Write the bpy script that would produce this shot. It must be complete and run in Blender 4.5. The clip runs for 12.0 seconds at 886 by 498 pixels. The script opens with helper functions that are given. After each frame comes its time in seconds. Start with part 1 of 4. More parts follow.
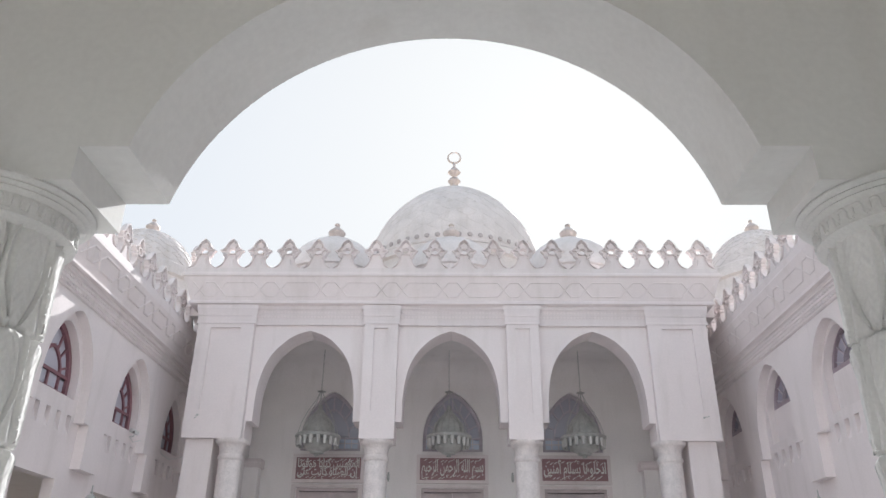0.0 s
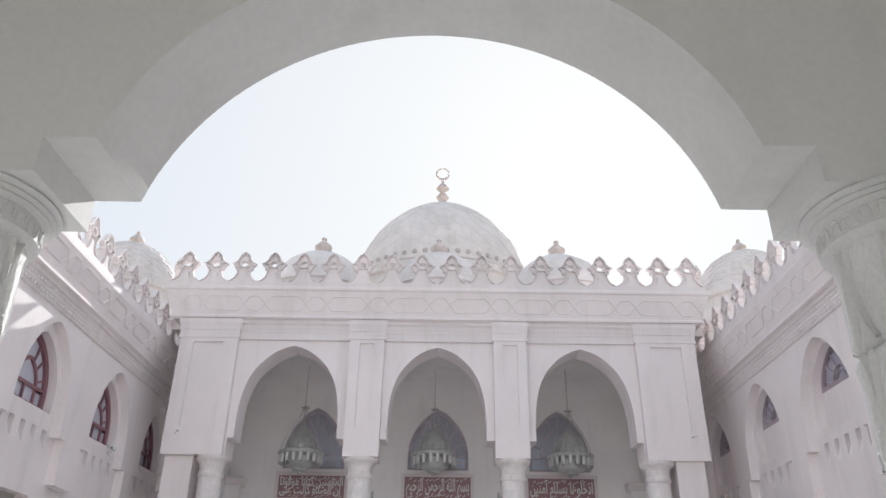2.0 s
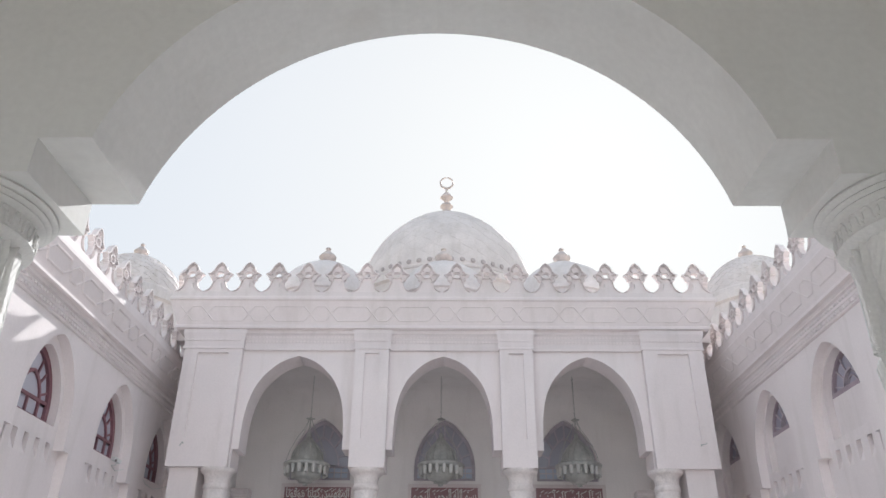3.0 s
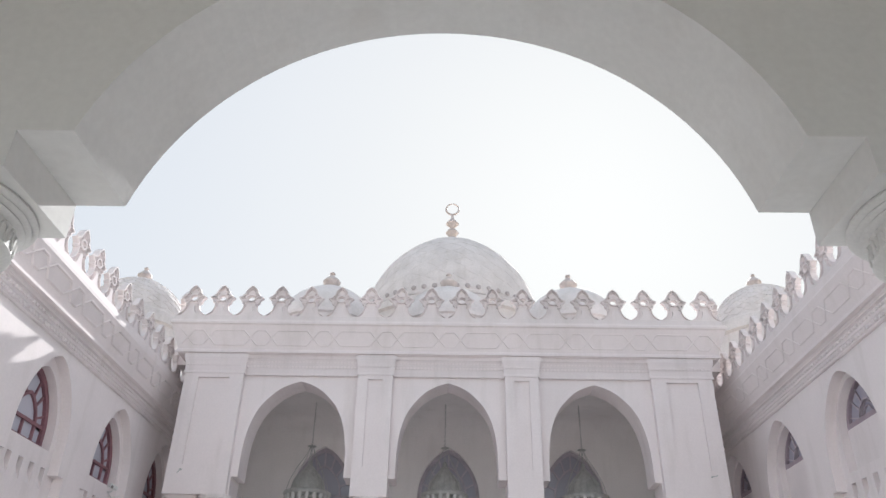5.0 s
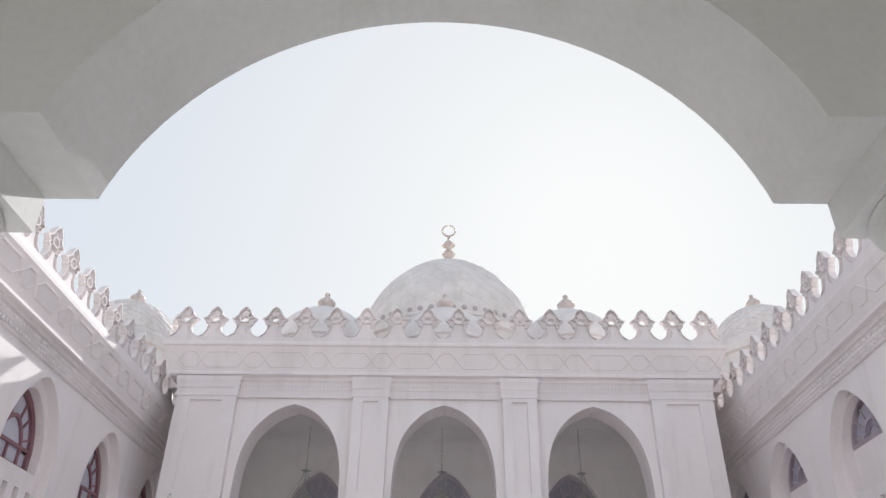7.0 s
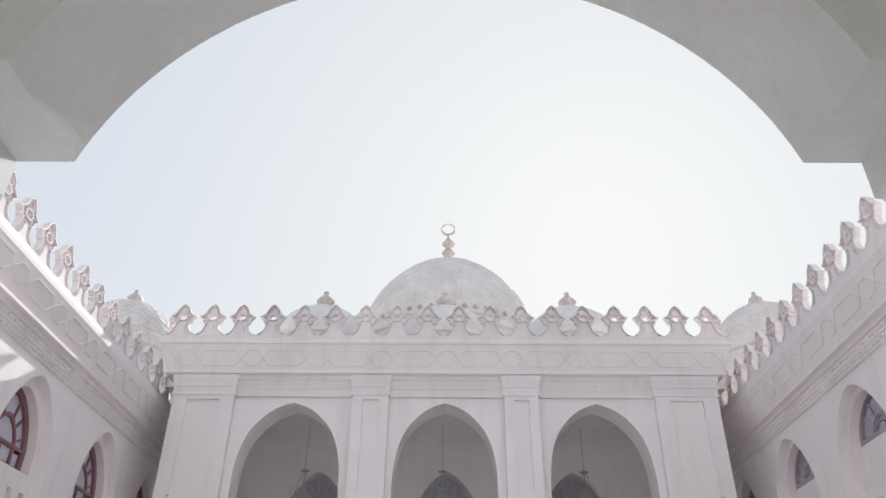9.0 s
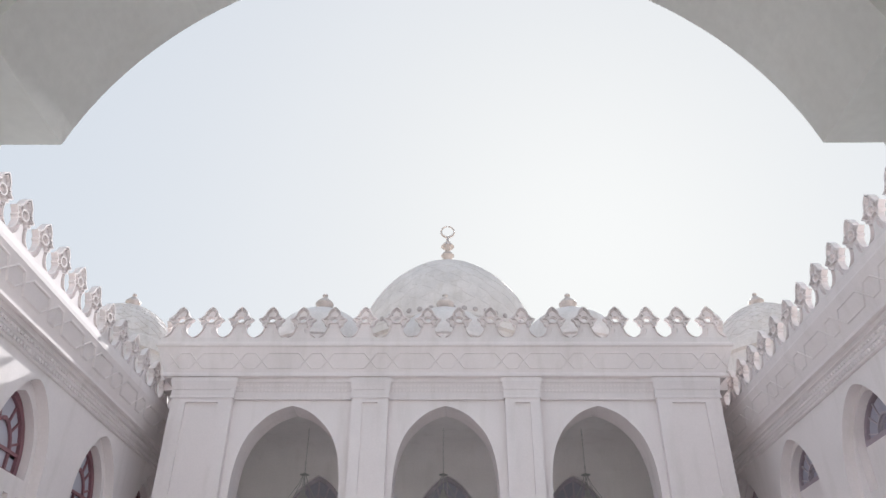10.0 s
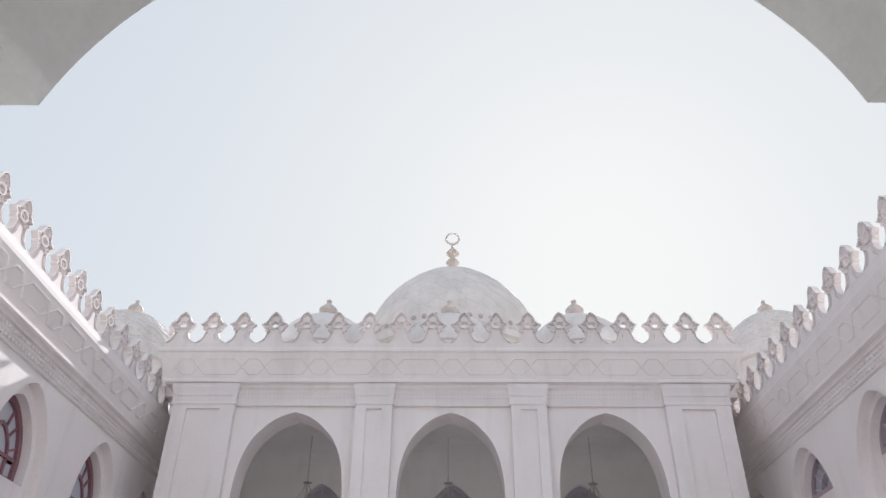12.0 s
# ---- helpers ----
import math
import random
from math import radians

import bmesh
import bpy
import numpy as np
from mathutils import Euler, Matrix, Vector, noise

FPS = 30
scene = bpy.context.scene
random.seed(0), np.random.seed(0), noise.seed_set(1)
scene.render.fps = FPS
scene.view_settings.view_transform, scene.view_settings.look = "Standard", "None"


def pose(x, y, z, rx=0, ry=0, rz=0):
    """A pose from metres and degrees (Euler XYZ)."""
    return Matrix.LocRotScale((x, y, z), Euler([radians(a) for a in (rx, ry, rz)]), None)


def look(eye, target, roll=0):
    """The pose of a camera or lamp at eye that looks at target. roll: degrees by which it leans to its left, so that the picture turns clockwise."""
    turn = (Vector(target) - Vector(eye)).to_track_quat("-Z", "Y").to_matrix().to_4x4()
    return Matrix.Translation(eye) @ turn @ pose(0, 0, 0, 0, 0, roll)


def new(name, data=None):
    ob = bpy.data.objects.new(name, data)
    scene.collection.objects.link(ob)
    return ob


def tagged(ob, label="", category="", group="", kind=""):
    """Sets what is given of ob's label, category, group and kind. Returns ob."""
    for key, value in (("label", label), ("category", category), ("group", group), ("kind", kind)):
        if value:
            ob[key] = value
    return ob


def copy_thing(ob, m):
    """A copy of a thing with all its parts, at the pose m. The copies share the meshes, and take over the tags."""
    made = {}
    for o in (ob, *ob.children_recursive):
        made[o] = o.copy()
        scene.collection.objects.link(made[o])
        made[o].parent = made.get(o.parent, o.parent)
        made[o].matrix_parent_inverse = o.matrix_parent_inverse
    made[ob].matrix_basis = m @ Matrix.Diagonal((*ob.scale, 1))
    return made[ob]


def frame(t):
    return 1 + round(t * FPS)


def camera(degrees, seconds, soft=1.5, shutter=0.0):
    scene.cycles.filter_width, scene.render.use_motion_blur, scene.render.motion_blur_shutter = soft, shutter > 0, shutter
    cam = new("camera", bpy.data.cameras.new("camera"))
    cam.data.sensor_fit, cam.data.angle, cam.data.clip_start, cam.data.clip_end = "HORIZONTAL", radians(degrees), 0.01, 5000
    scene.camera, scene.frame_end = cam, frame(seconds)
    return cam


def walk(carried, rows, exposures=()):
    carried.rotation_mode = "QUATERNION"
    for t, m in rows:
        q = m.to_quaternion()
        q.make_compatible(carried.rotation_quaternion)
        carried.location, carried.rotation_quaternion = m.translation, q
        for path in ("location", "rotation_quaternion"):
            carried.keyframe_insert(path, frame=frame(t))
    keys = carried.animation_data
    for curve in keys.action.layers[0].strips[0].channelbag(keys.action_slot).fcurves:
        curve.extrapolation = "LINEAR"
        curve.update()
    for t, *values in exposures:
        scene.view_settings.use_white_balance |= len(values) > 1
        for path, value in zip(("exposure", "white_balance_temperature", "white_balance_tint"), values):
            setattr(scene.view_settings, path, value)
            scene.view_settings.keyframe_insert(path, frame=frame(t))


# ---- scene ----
cam = camera(61.0, 12.0)
PATH = [
    (0, (0.129, -1.17, 1.633), (0.094, 0.632, 2.501), 0.6),
    (0.5, (0.132, -1.126, 1.638), (0.106, 0.673, 2.51), 0.6),
    (1, (0.131, -1.088, 1.64), (0.12, 0.705, 2.524), 0.6),
    (1.5, (0.135, -1.045, 1.644), (0.129, 0.739, 2.546), 0.7),
    (2, (0.132, -1.002, 1.646), (0.129, 0.778, 2.557), 0.8),
    (2.5, (0.131, -0.961, 1.647), (0.125, 0.816, 2.565), 0.5),
    (3, (0.13, -0.914, 1.648), (0.115, 0.854, 2.583), 0.4),
    (5, (0.131, -0.706, 1.664), (0.101, 1.025, 2.666), 1.1),
    (5.5, (0.132, -0.651, 1.665), (0.112, 1.074, 2.678), 0.9),
    (6, (0.133, -0.596, 1.668), (0.117, 1.119, 2.695), 0.9),
    (6.5, (0.135, -0.545, 1.666), (0.118, 1.16, 2.712), 0.8),
    (7, (0.135, -0.491, 1.666), (0.114, 1.206, 2.724), 0.8),
    (9, (0.118, -0.258, 1.665), (0.099, 1.436, 2.728), 0.5),
    (9.5, (0.111, -0.197, 1.663), (0.093, 1.495, 2.73), 0.3),
    (10, (0.1, -0.134, 1.673), (0.084, 1.554, 2.745), 0.2),
    (10.5, (0.094, -0.076, 1.677), (0.081, 1.609, 2.755), 0.1),
    (11, (0.087, -0.022, 1.679), (0.075, 1.659, 2.763), 0.1),
    (11.5, (0.085, 0.037, 1.681), (0.071, 1.714, 2.771), 0.2),
    (12, (0.085, 0.095, 1.678), (0.057, 1.768, 2.773), 0.5),
]
walk(cam, [(t, look(eye, target, roll)) for t, eye, target, roll in PATH], [(0, 1.58, 6150, 8), (12, 1.43, 6150, 8)])

# ---- light ----
SUN_AZ, SUN_EL = 13.1, 32.5  # degrees right of straight ahead, and above the horizon
world = bpy.data.worlds.new("world")
scene.world = world
world.use_nodes = True
wn = world.node_tree.nodes
sky = wn.new("ShaderNodeTexSky")
sky.sky_type = "NISHITA"
sky.sun_disc = False
sky.sun_elevation, sky.sun_rotation = radians(SUN_EL), radians(SUN_AZ)
sky.air_density, sky.dust_density, sky.ozone_density = 1.0, 3.0, 1.0
haze = wn.new("ShaderNodeGamma")  # thick desert haze evens the sky out
haze.inputs[1].default_value = 0.09
world.node_tree.links.new(sky.outputs[0], haze.inputs[0])
tint = wn.new("ShaderNodeHueSaturation")
tint.inputs["Saturation"].default_value = 2.1
world.node_tree.links.new(haze.outputs[0], tint.inputs["Color"])
world.node_tree.links.new(tint.outputs[0], wn["Background"].inputs[0])
wn["Background"].inputs[1].default_value = 0.251
sun_way = Vector((math.sin(radians(SUN_AZ)) * math.cos(radians(SUN_EL)),
                  math.cos(radians(SUN_AZ)) * math.cos(radians(SUN_EL)), math.sin(radians(SUN_EL))))
sun = new("sun", bpy.data.lights.new("sun", "SUN"))
sun.data.energy, sun.data.angle, sun.data.color = 2.35, radians(0.5), (1.0, 0.96, 0.92)
sun.matrix_world = look(sun_way * 60, (0, 0, 0))


# ---- materials ----
def mix(c, k):
    return tuple(min(1.0, v * k) for v in c) + (1.0,)


def material(name, colour, rough=0.8, metal=0.0, coarse=0.7, fine=30.0, vary=0.08, bump=0.15, stain=0.0,
             stain_colour=(0.45, 0.4, 0.34), piece=0.0, relief=0.004):
    """Painted or plain surface: coarse blotches, fine grain, relief, and stains that run down."""
    m = bpy.data.materials.new(name)
    m.use_nodes = True
    n, link = m.node_tree.nodes, m.node_tree.links.new
    b = n["Principled BSDF"]
    b.inputs["Roughness"].default_value, b.inputs["Metallic"].default_value = rough, metal
    geo = n.new("ShaderNodeNewGeometry")
    pos = geo.outputs["Position"]
    big, small = n.new("ShaderNodeTexNoise"), n.new("ShaderNodeTexNoise")
    big.inputs["Scale"].default_value, big.inputs["Detail"].default_value = coarse, 5
    small.inputs["Scale"].default_value, small.inputs["Detail"].default_value = fine, 4
    link(pos, big.inputs["Vector"]), link(pos, small.inputs["Vector"])
    ramp = n.new("ShaderNodeValToRGB")
    ramp.color_ramp.elements[0].position, ramp.color_ramp.elements[1].position = 0.3, 0.7
    ramp.color_ramp.elements[0].color = mix(colour, 1 - vary)
    ramp.color_ramp.elements[1].color = mix(colour, 1 + vary * 0.5)
    link(big.outputs[0], ramp.inputs[0])
    out = ramp.outputs[0]
    grain = n.new("ShaderNodeMixRGB")
    grain.blend_type = "MULTIPLY"
    grain.inputs[0].default_value = min(1.0, vary * 2)
    link(out, grain.inputs[1]), link(small.outputs[0], grain.inputs[2])
    if vary > 0:
        bright = n.new("ShaderNodeMixRGB")
        bright.blend_type = "MULTIPLY"
        bright.inputs[0].default_value = 1.0
        k = 1.0 / (1 - min(1.0, vary * 2) * 0.5)
        bright.inputs[2].default_value = (k, k, k, 1)
        link(grain.outputs[0], bright.inputs[1])
        out = bright.outputs[0]
    if stain:
        run = n.new("ShaderNodeMapping")
        run.inputs["Scale"].default_value = (2.2, 2.2, 0.35)
        link(pos, run.inputs[0])
        streak = n.new("ShaderNodeTexNoise")
        streak.inputs["Scale"].default_value, streak.inputs["Detail"].default_value = 1.6, 7
        link(run.outputs[0], streak.inputs["Vector"])
        lim = n.new("ShaderNodeMapRange")
        lim.inputs[1].default_value, lim.inputs[2].default_value, lim.inputs[4].default_value = 0.52, 0.8, stain
        link(streak.outputs[0], lim.inputs[0])
        dirt = n.new("ShaderNodeMixRGB")
        dirt.inputs[2].default_value = (*stain_colour, 1)
        link(lim.outputs[0], dirt.inputs[0]), link(out, dirt.inputs[1])
        out = dirt.outputs[0]
    if piece:
        info, hsv = n.new("ShaderNodeObjectInfo"), n.new("ShaderNodeHueSaturation")
        rng = n.new("ShaderNodeMapRange")
        rng.inputs[3].default_value, rng.inputs[4].default_value = 1 - piece, 1 + piece * 0.4
        link(info.outputs["Random"], rng.inputs[0])
        link(rng.outputs[0], hsv.inputs["Value"]), link(out, hsv.inputs["Color"])
        out = hsv.outputs[0]
    link(out, b.inputs["Base Color"])
    if bump:
        bm_, add = n.new("ShaderNodeBump"), n.new("ShaderNodeMath")
        bm_.inputs["Strength"].default_value, bm_.inputs["Distance"].default_value = bump, relief
        add.operation = "ADD"
        link(big.outputs[0], add.inputs[0]), link(small.outputs[0], add.inputs[1])
        link(add.outputs[0], bm_.inputs["Height"]), link(bm_.outputs[0], b.inputs["Normal"])
    return m


PLASTER = material("plaster", (0.84, 0.765, 0.757), 0.85, vary=0.05, bump=0.35, stain=0.22, relief=0.006)
PLASTER_IN = material("plaster_inside", (0.93, 0.885, 0.87), 0.85, vary=0.06, bump=0.3, stain=0.15)
PLASTER_ENTRY = material("grey_entrance_plaster", (0.78, 0.775, 0.755), 0.85, vary=0.06, bump=0.3, stain=0.2)
GALLERY = material("gallery_paint", (0.86, 0.85, 0.83), 0.85, vary=0.06, bump=0.3, stain=0.15)
MOULD = material("moulded_plaster", (0.84, 0.765, 0.757), 0.85, fine=45, vary=0.07, bump=0.4, stain=0.3, piece=0.06)
ROOF = material("roof_screed", (0.40, 0.37, 0.34), 0.9, coarse=0.6, fine=25, vary=0.15, bump=0.3)
STONE = material("column_stone", (0.80, 0.735, 0.715), 0.65, coarse=6, fine=26, vary=0.13, bump=0.8, stain=0.15, relief=0.02)
CARVED = material("carved_stone", (0.76, 0.755, 0.735), 0.85, coarse=3, fine=70, vary=0.1, bump=0.3, stain=0.2)
PAVING = material("paving_marble", (0.88, 0.855, 0.84), 0.4, coarse=0.5, fine=8, vary=0.08, bump=0.1, piece=0.08)
SAND = material("sand", (0.52, 0.44, 0.34), 0.95, coarse=0.1, fine=4, vary=0.15, bump=0.3)
DOME = material("dome_plaster", (0.80, 0.745, 0.735), 0.75, coarse=1.2, fine=20, vary=0.12, bump=0.3, stain=0.35)
COPPER = material("finial_metal", (0.68, 0.60, 0.57), 0.5, 0.25, coarse=6, fine=60, vary=0.2, bump=0.15)
WOOD = material("red_brown_wood", (0.25, 0.115, 0.135), 0.5, coarse=4, fine=50, vary=0.2, bump=0.2)
WOOD_D = material("mauve_wood", (0.50, 0.45, 0.50), 0.5, coarse=4, fine=50, vary=0.2, bump=0.2)
WOOD_G = material("grey_mauve_paint", (0.40, 0.32, 0.36), 0.5, coarse=4, fine=50, vary=0.15, bump=0.2)
BAR = material("pale_bar_paint", (0.62, 0.56, 0.57), 0.5, vary=0.06, bump=0.1)
BAR_MAUVE = material("pale_mauve_paint", (0.47, 0.41, 0.45), 0.5, vary=0.06, bump=0.1)
BOARD = material("maroon_board", (0.37, 0.22, 0.235), 0.6, coarse=3, fine=30, vary=0.12, bump=0.1)
LETTER = material("white_letters", (0.80, 0.79, 0.76), 0.6, vary=0.04, bump=0.0)
IRON = material("lamp_metal", (0.50, 0.50, 0.48), 0.5, 0.25, coarse=8, fine=60, vary=0.2, bump=0.15)
DOOR = material("pale_door_wood", (0.56, 0.48, 0.48), 0.5, coarse=4, fine=50, vary=0.15, bump=0.2)
STUD = material("stud_socket", (0.54, 0.48, 0.48), 0.7, vary=0.15, bump=0.2)
CUP = material("opal_glass", (0.60, 0.59, 0.57), 0.25, vary=0.04, bump=0.0)
DARK = material("dark_hook", (0.28, 0.26, 0.25), 0.6, vary=0.1, bump=0.1)
PLASTIC = material("white_plastic", (0.7, 0.69, 0.67), 0.4, vary=0.04, bump=0.0)


def glass(name, tint, rough):
    m = bpy.data.materials.new(name)
    m.use_nodes = True
    b = m.node_tree.nodes["Principled BSDF"]
    b.inputs["Base Color"].default_value = (*tint, 1)
    b.inputs["Roughness"].default_value = rough
    b.inputs["Specular IOR Level"].default_value = 0.9
    n, link = m.node_tree.nodes, m.node_tree.links.new
    geo, noi, bmp = n.new("ShaderNodeNewGeometry"), n.new("ShaderNodeTexNoise"), n.new("ShaderNodeBump")
    noi.inputs["Scale"].default_value = 1.5
    bmp.inputs["Strength"].default_value, bmp.inputs["Distance"].default_value = 0.1, 0.02
    link(geo.outputs["Position"], noi.inputs["Vector"]), link(noi.outputs[0], bmp.inputs["Height"])
    link(bmp.outputs[0], b.inputs["Normal"])
    return m


GLASS = glass("frosted_grey_glass", (0.44, 0.42, 0.50), 0.15)
GLASS_W = glass("pale_lilac_glass", (0.54, 0.53, 0.60), 0.15)
# reflected sky put into the base colour of the lower panes
GLASS_SKY = glass("blue_grey_glass", (0.56, 0.61, 0.71), 0.12)
GLASS_L = glass("dull_lilac_glass", (0.43, 0.42, 0.49), 0.2)


# ---- shaping ----
def part(name, bm, mat, parent=None, label="", smooth=False):
    """One bmesh as one mesh object, under a thing, a part or nothing."""
    bmesh.ops.recalc_face_normals(bm, faces=bm.faces)
    data = bpy.data.meshes.new(name)
    bm.to_mesh(data)
    bm.free()
    data.materials.append(mat)
    if smooth:
        data.shade_smooth()
        data.set_sharp_from_angle(angle=radians(40))
    ob = new(name, data)
    ob.parent = parent
    return tagged(ob, label) if label else ob


def again(ob, m, parent=None):
    """Another piece on the same mesh."""
    o = new(ob.name.split(".")[0], ob.data)
    o.parent, o.matrix_local = parent, m
    return o


def thing(name, at, label, category, group="", kind=""):
    ob = new(name)
    ob.matrix_world = at if isinstance(at, Matrix) else pose(*at)
    return tagged(ob, label, category, group, kind)


def box(bm, lo, hi, m=None):
    vs = [bm.verts.new((x, y, z)) for x in (lo[0], hi[0]) for y in (lo[1], hi[1]) for z in (lo[2], hi[2])]
    if m:
        for v in vs:
            v.co = m @ v.co
    for q in ((0, 1, 3, 2), (4, 6, 7, 5), (0, 4, 5, 1), (2, 3, 7, 6), (0, 2, 6, 4), (1, 5, 7, 3)):
        bm.faces.new([vs[i] for i in q])
    return vs


def soft_box(bm, lo, hi, bevel=0.01, m=None):
    vs = box(bm, lo, hi, m)
    edges = {e for v in vs for e in v.link_edges}
    bmesh.ops.bevel(bm, geom=list(edges), offset=bevel, segments=2, affect="EDGES", profile=0.6)


def plate(bm, loops, w0, w1, place):
    """A slab with holes: closed outlines in (u, v), from depth w0 to w1."""
    flat = bmesh.new()
    idx = []
    for loop in loops:
        vs = [flat.verts.new((u, v, 0)) for u, v in loop]
        idx.append(vs)
        for a, b in zip(vs, vs[1:] + vs[:1]):
            flat.edges.new((a, b))
    flat.verts.index_update()
    bmesh.ops.triangle_fill(flat, use_beauty=True, edges=flat.edges[:])
    flat.verts.index_update()
    tris = [[v.index for v in f.verts] for f in flat.faces]
    co = [v.co.copy() for v in flat.verts]
    rings = [[v.index for v in vs] for vs in idx]
    flat.free()
    near = [bm.verts.new(place(c.x, c.y, w0)) for c in co]
    far = [bm.verts.new(place(c.x, c.y, w1)) for c in co]
    for t in tris:
        bm.faces.new([near[i] for i in t])
        bm.faces.new([far[i] for i in reversed(t)])
    for r in rings:
        for a, b in zip(r, r[1:] + r[:1]):
            bm.faces.new((near[a], near[b], far[b], far[a]))


def lathe(bm, profile, seg=32, m=None, turn=0.0):
    """A turned solid from (radius, z) pairs."""
    rings = []
    for r, z in profile:
        if r < 1e-5:
            rings.append([bm.verts.new((0, 0, z))])
        else:
            rings.append([bm.verts.new((r * math.cos(turn + 2 * math.pi * i / seg), r * math.sin(turn + 2 * math.pi * i / seg), z))
                          for i in range(seg)])
    for a, b in zip(rings, rings[1:]):
        for i in range(seg):
            j = (i + 1) % seg
            q = [a[i % len(a)], a[j % len(a)], b[j % len(b)], b[i % len(b)]]
            q = [v for k, v in enumerate(q) if v not in q[:k]]
            if len(q) > 2:
                bm.faces.new(q)
    for ring in (rings[0], rings[-1]):
        if len(ring) > 2:
            bm.faces.new(ring)
    if m:
        for ring in rings:
            for v in ring:
                v.co = m @ v.co


def tube(bm, pts, r, seg=8, closed=False):
    """A round bar through the points."""
    pts = [Vector(p) for p in pts]
    rings = []
    for i, p in enumerate(pts):
        a = pts[i - 1] if i or closed else p
        b = pts[(i + 1) % len(pts)] if i + 1 < len(pts) or closed else p
        d = (b - a).normalized()
        s = d.orthogonal().normalized() if abs(d.z) > 0.95 else d.cross(Vector((0, 0, 1))).normalized()
        n = s.cross(d)
        rings.append([bm.verts.new(p + (s * math.cos(2 * math.pi * k / seg) + n * math.sin(2 * math.pi * k / seg)) * r) for k in range(seg)])
    pairs = list(zip(rings, rings[1:])) + ([(rings[-1], rings[0])] if closed else [])
    for a, b in pairs:
        for k in range(seg):
            bm.faces.new((a[k], a[(k + 1) % seg], b[(k + 1) % seg], b[k]))
    if not closed:
        bm.faces.new(rings[0]), bm.faces.new(rings[-1])


def bar(bm, a, b, width, w0, w1, place):
    """A straight flat strip from a to b in (u, v), from depth w0 to w1."""
    d = (Vector(b) - Vector(a))
    n = Vector((-d.y, d.x)).normalized() * width / 2
    e = d.normalized() * width * 0.3
    a, b = Vector(a) - e, Vector(b) + e
    plate(bm, [[tuple(a - n), tuple(b - n), tuple(b + n), tuple(a + n)]], w0, w1, place)


def pointed(half, spring, rise, n=2.3, tip=0.06, steps=22):
    """Half outline of a slightly pointed arch from its right spring to its apex, as (u, v)."""
    out = []
    for i in range(steps + 1):
        a = math.pi / 2 * i / steps
        u = half * max(0.0, math.cos(a)) ** (2 / n)
        v = (rise * (1 - tip)) * math.sin(a) ** (2 / n) + rise * tip * max(0.0, 1 - u / (half * 0.6))
        out.append((u, spring + v))
    return out


def arch(c, half, base, spring, rise, **k):
    """A closed arched outline, counter-clockwise from its lower left."""
    r = pointed(half, spring, rise, **k)
    pts = [(half, base)] + r + [(-u, v) for u, v in r[-2::-1]] + [(-half, base)]
    return [(c + u, v) for u, v in pts]


# ---- ornament shared by the walls ----
def merlon_outline(s=1.0):
    """One lily-shaped merlon, base at 0, tip at 0.81 m."""
    right = [(0.30, 0.0), (0.30, 0.112), (0.275, 0.125), (0.225, 0.155), (0.182, 0.20), (0.156, 0.25), (0.142, 0.30), (0.14, 0.345),
             (0.155, 0.38), (0.19, 0.40), (0.198, 0.425), (0.182, 0.445), (0.215, 0.475), (0.268, 0.525), (0.225, 0.55), (0.182, 0.568),
             (0.178, 0.60), (0.145, 0.605), (0.138, 0.645), (0.12, 0.69), (0.09, 0.735), (0.05, 0.775), (0.0, 0.81)]
    return [(u * s, v) for u, v in right] + [(-u * s, v) for u, v in right[-2::-1]]


def ring_pts(cu, cv, ru, rv, n=12):
    return [(cu + ru * math.cos(2 * math.pi * i / n), cv + rv * math.sin(2 * math.pi * i / n)) for i in range(n)]


def inset(path, d):
    """An open bent line moved to its left by d, with mitred corners."""
    P = [Vector(p) for p in path]
    out = []
    for i, p in enumerate(P):
        d0 = (P[i] - P[i - 1]).normalized() if i else (P[1] - P[0]).normalized()
        d1 = (P[i + 1] - P[i]).normalized() if i + 1 < len(P) else d0
        n0, n1 = Vector((-d0.y, d0.x)), Vector((-d1.y, d1.x))
        m = (n0 + n1).normalized()
        out.append(tuple(p + m * d / max(0.55, m.dot(n0))))
    return out


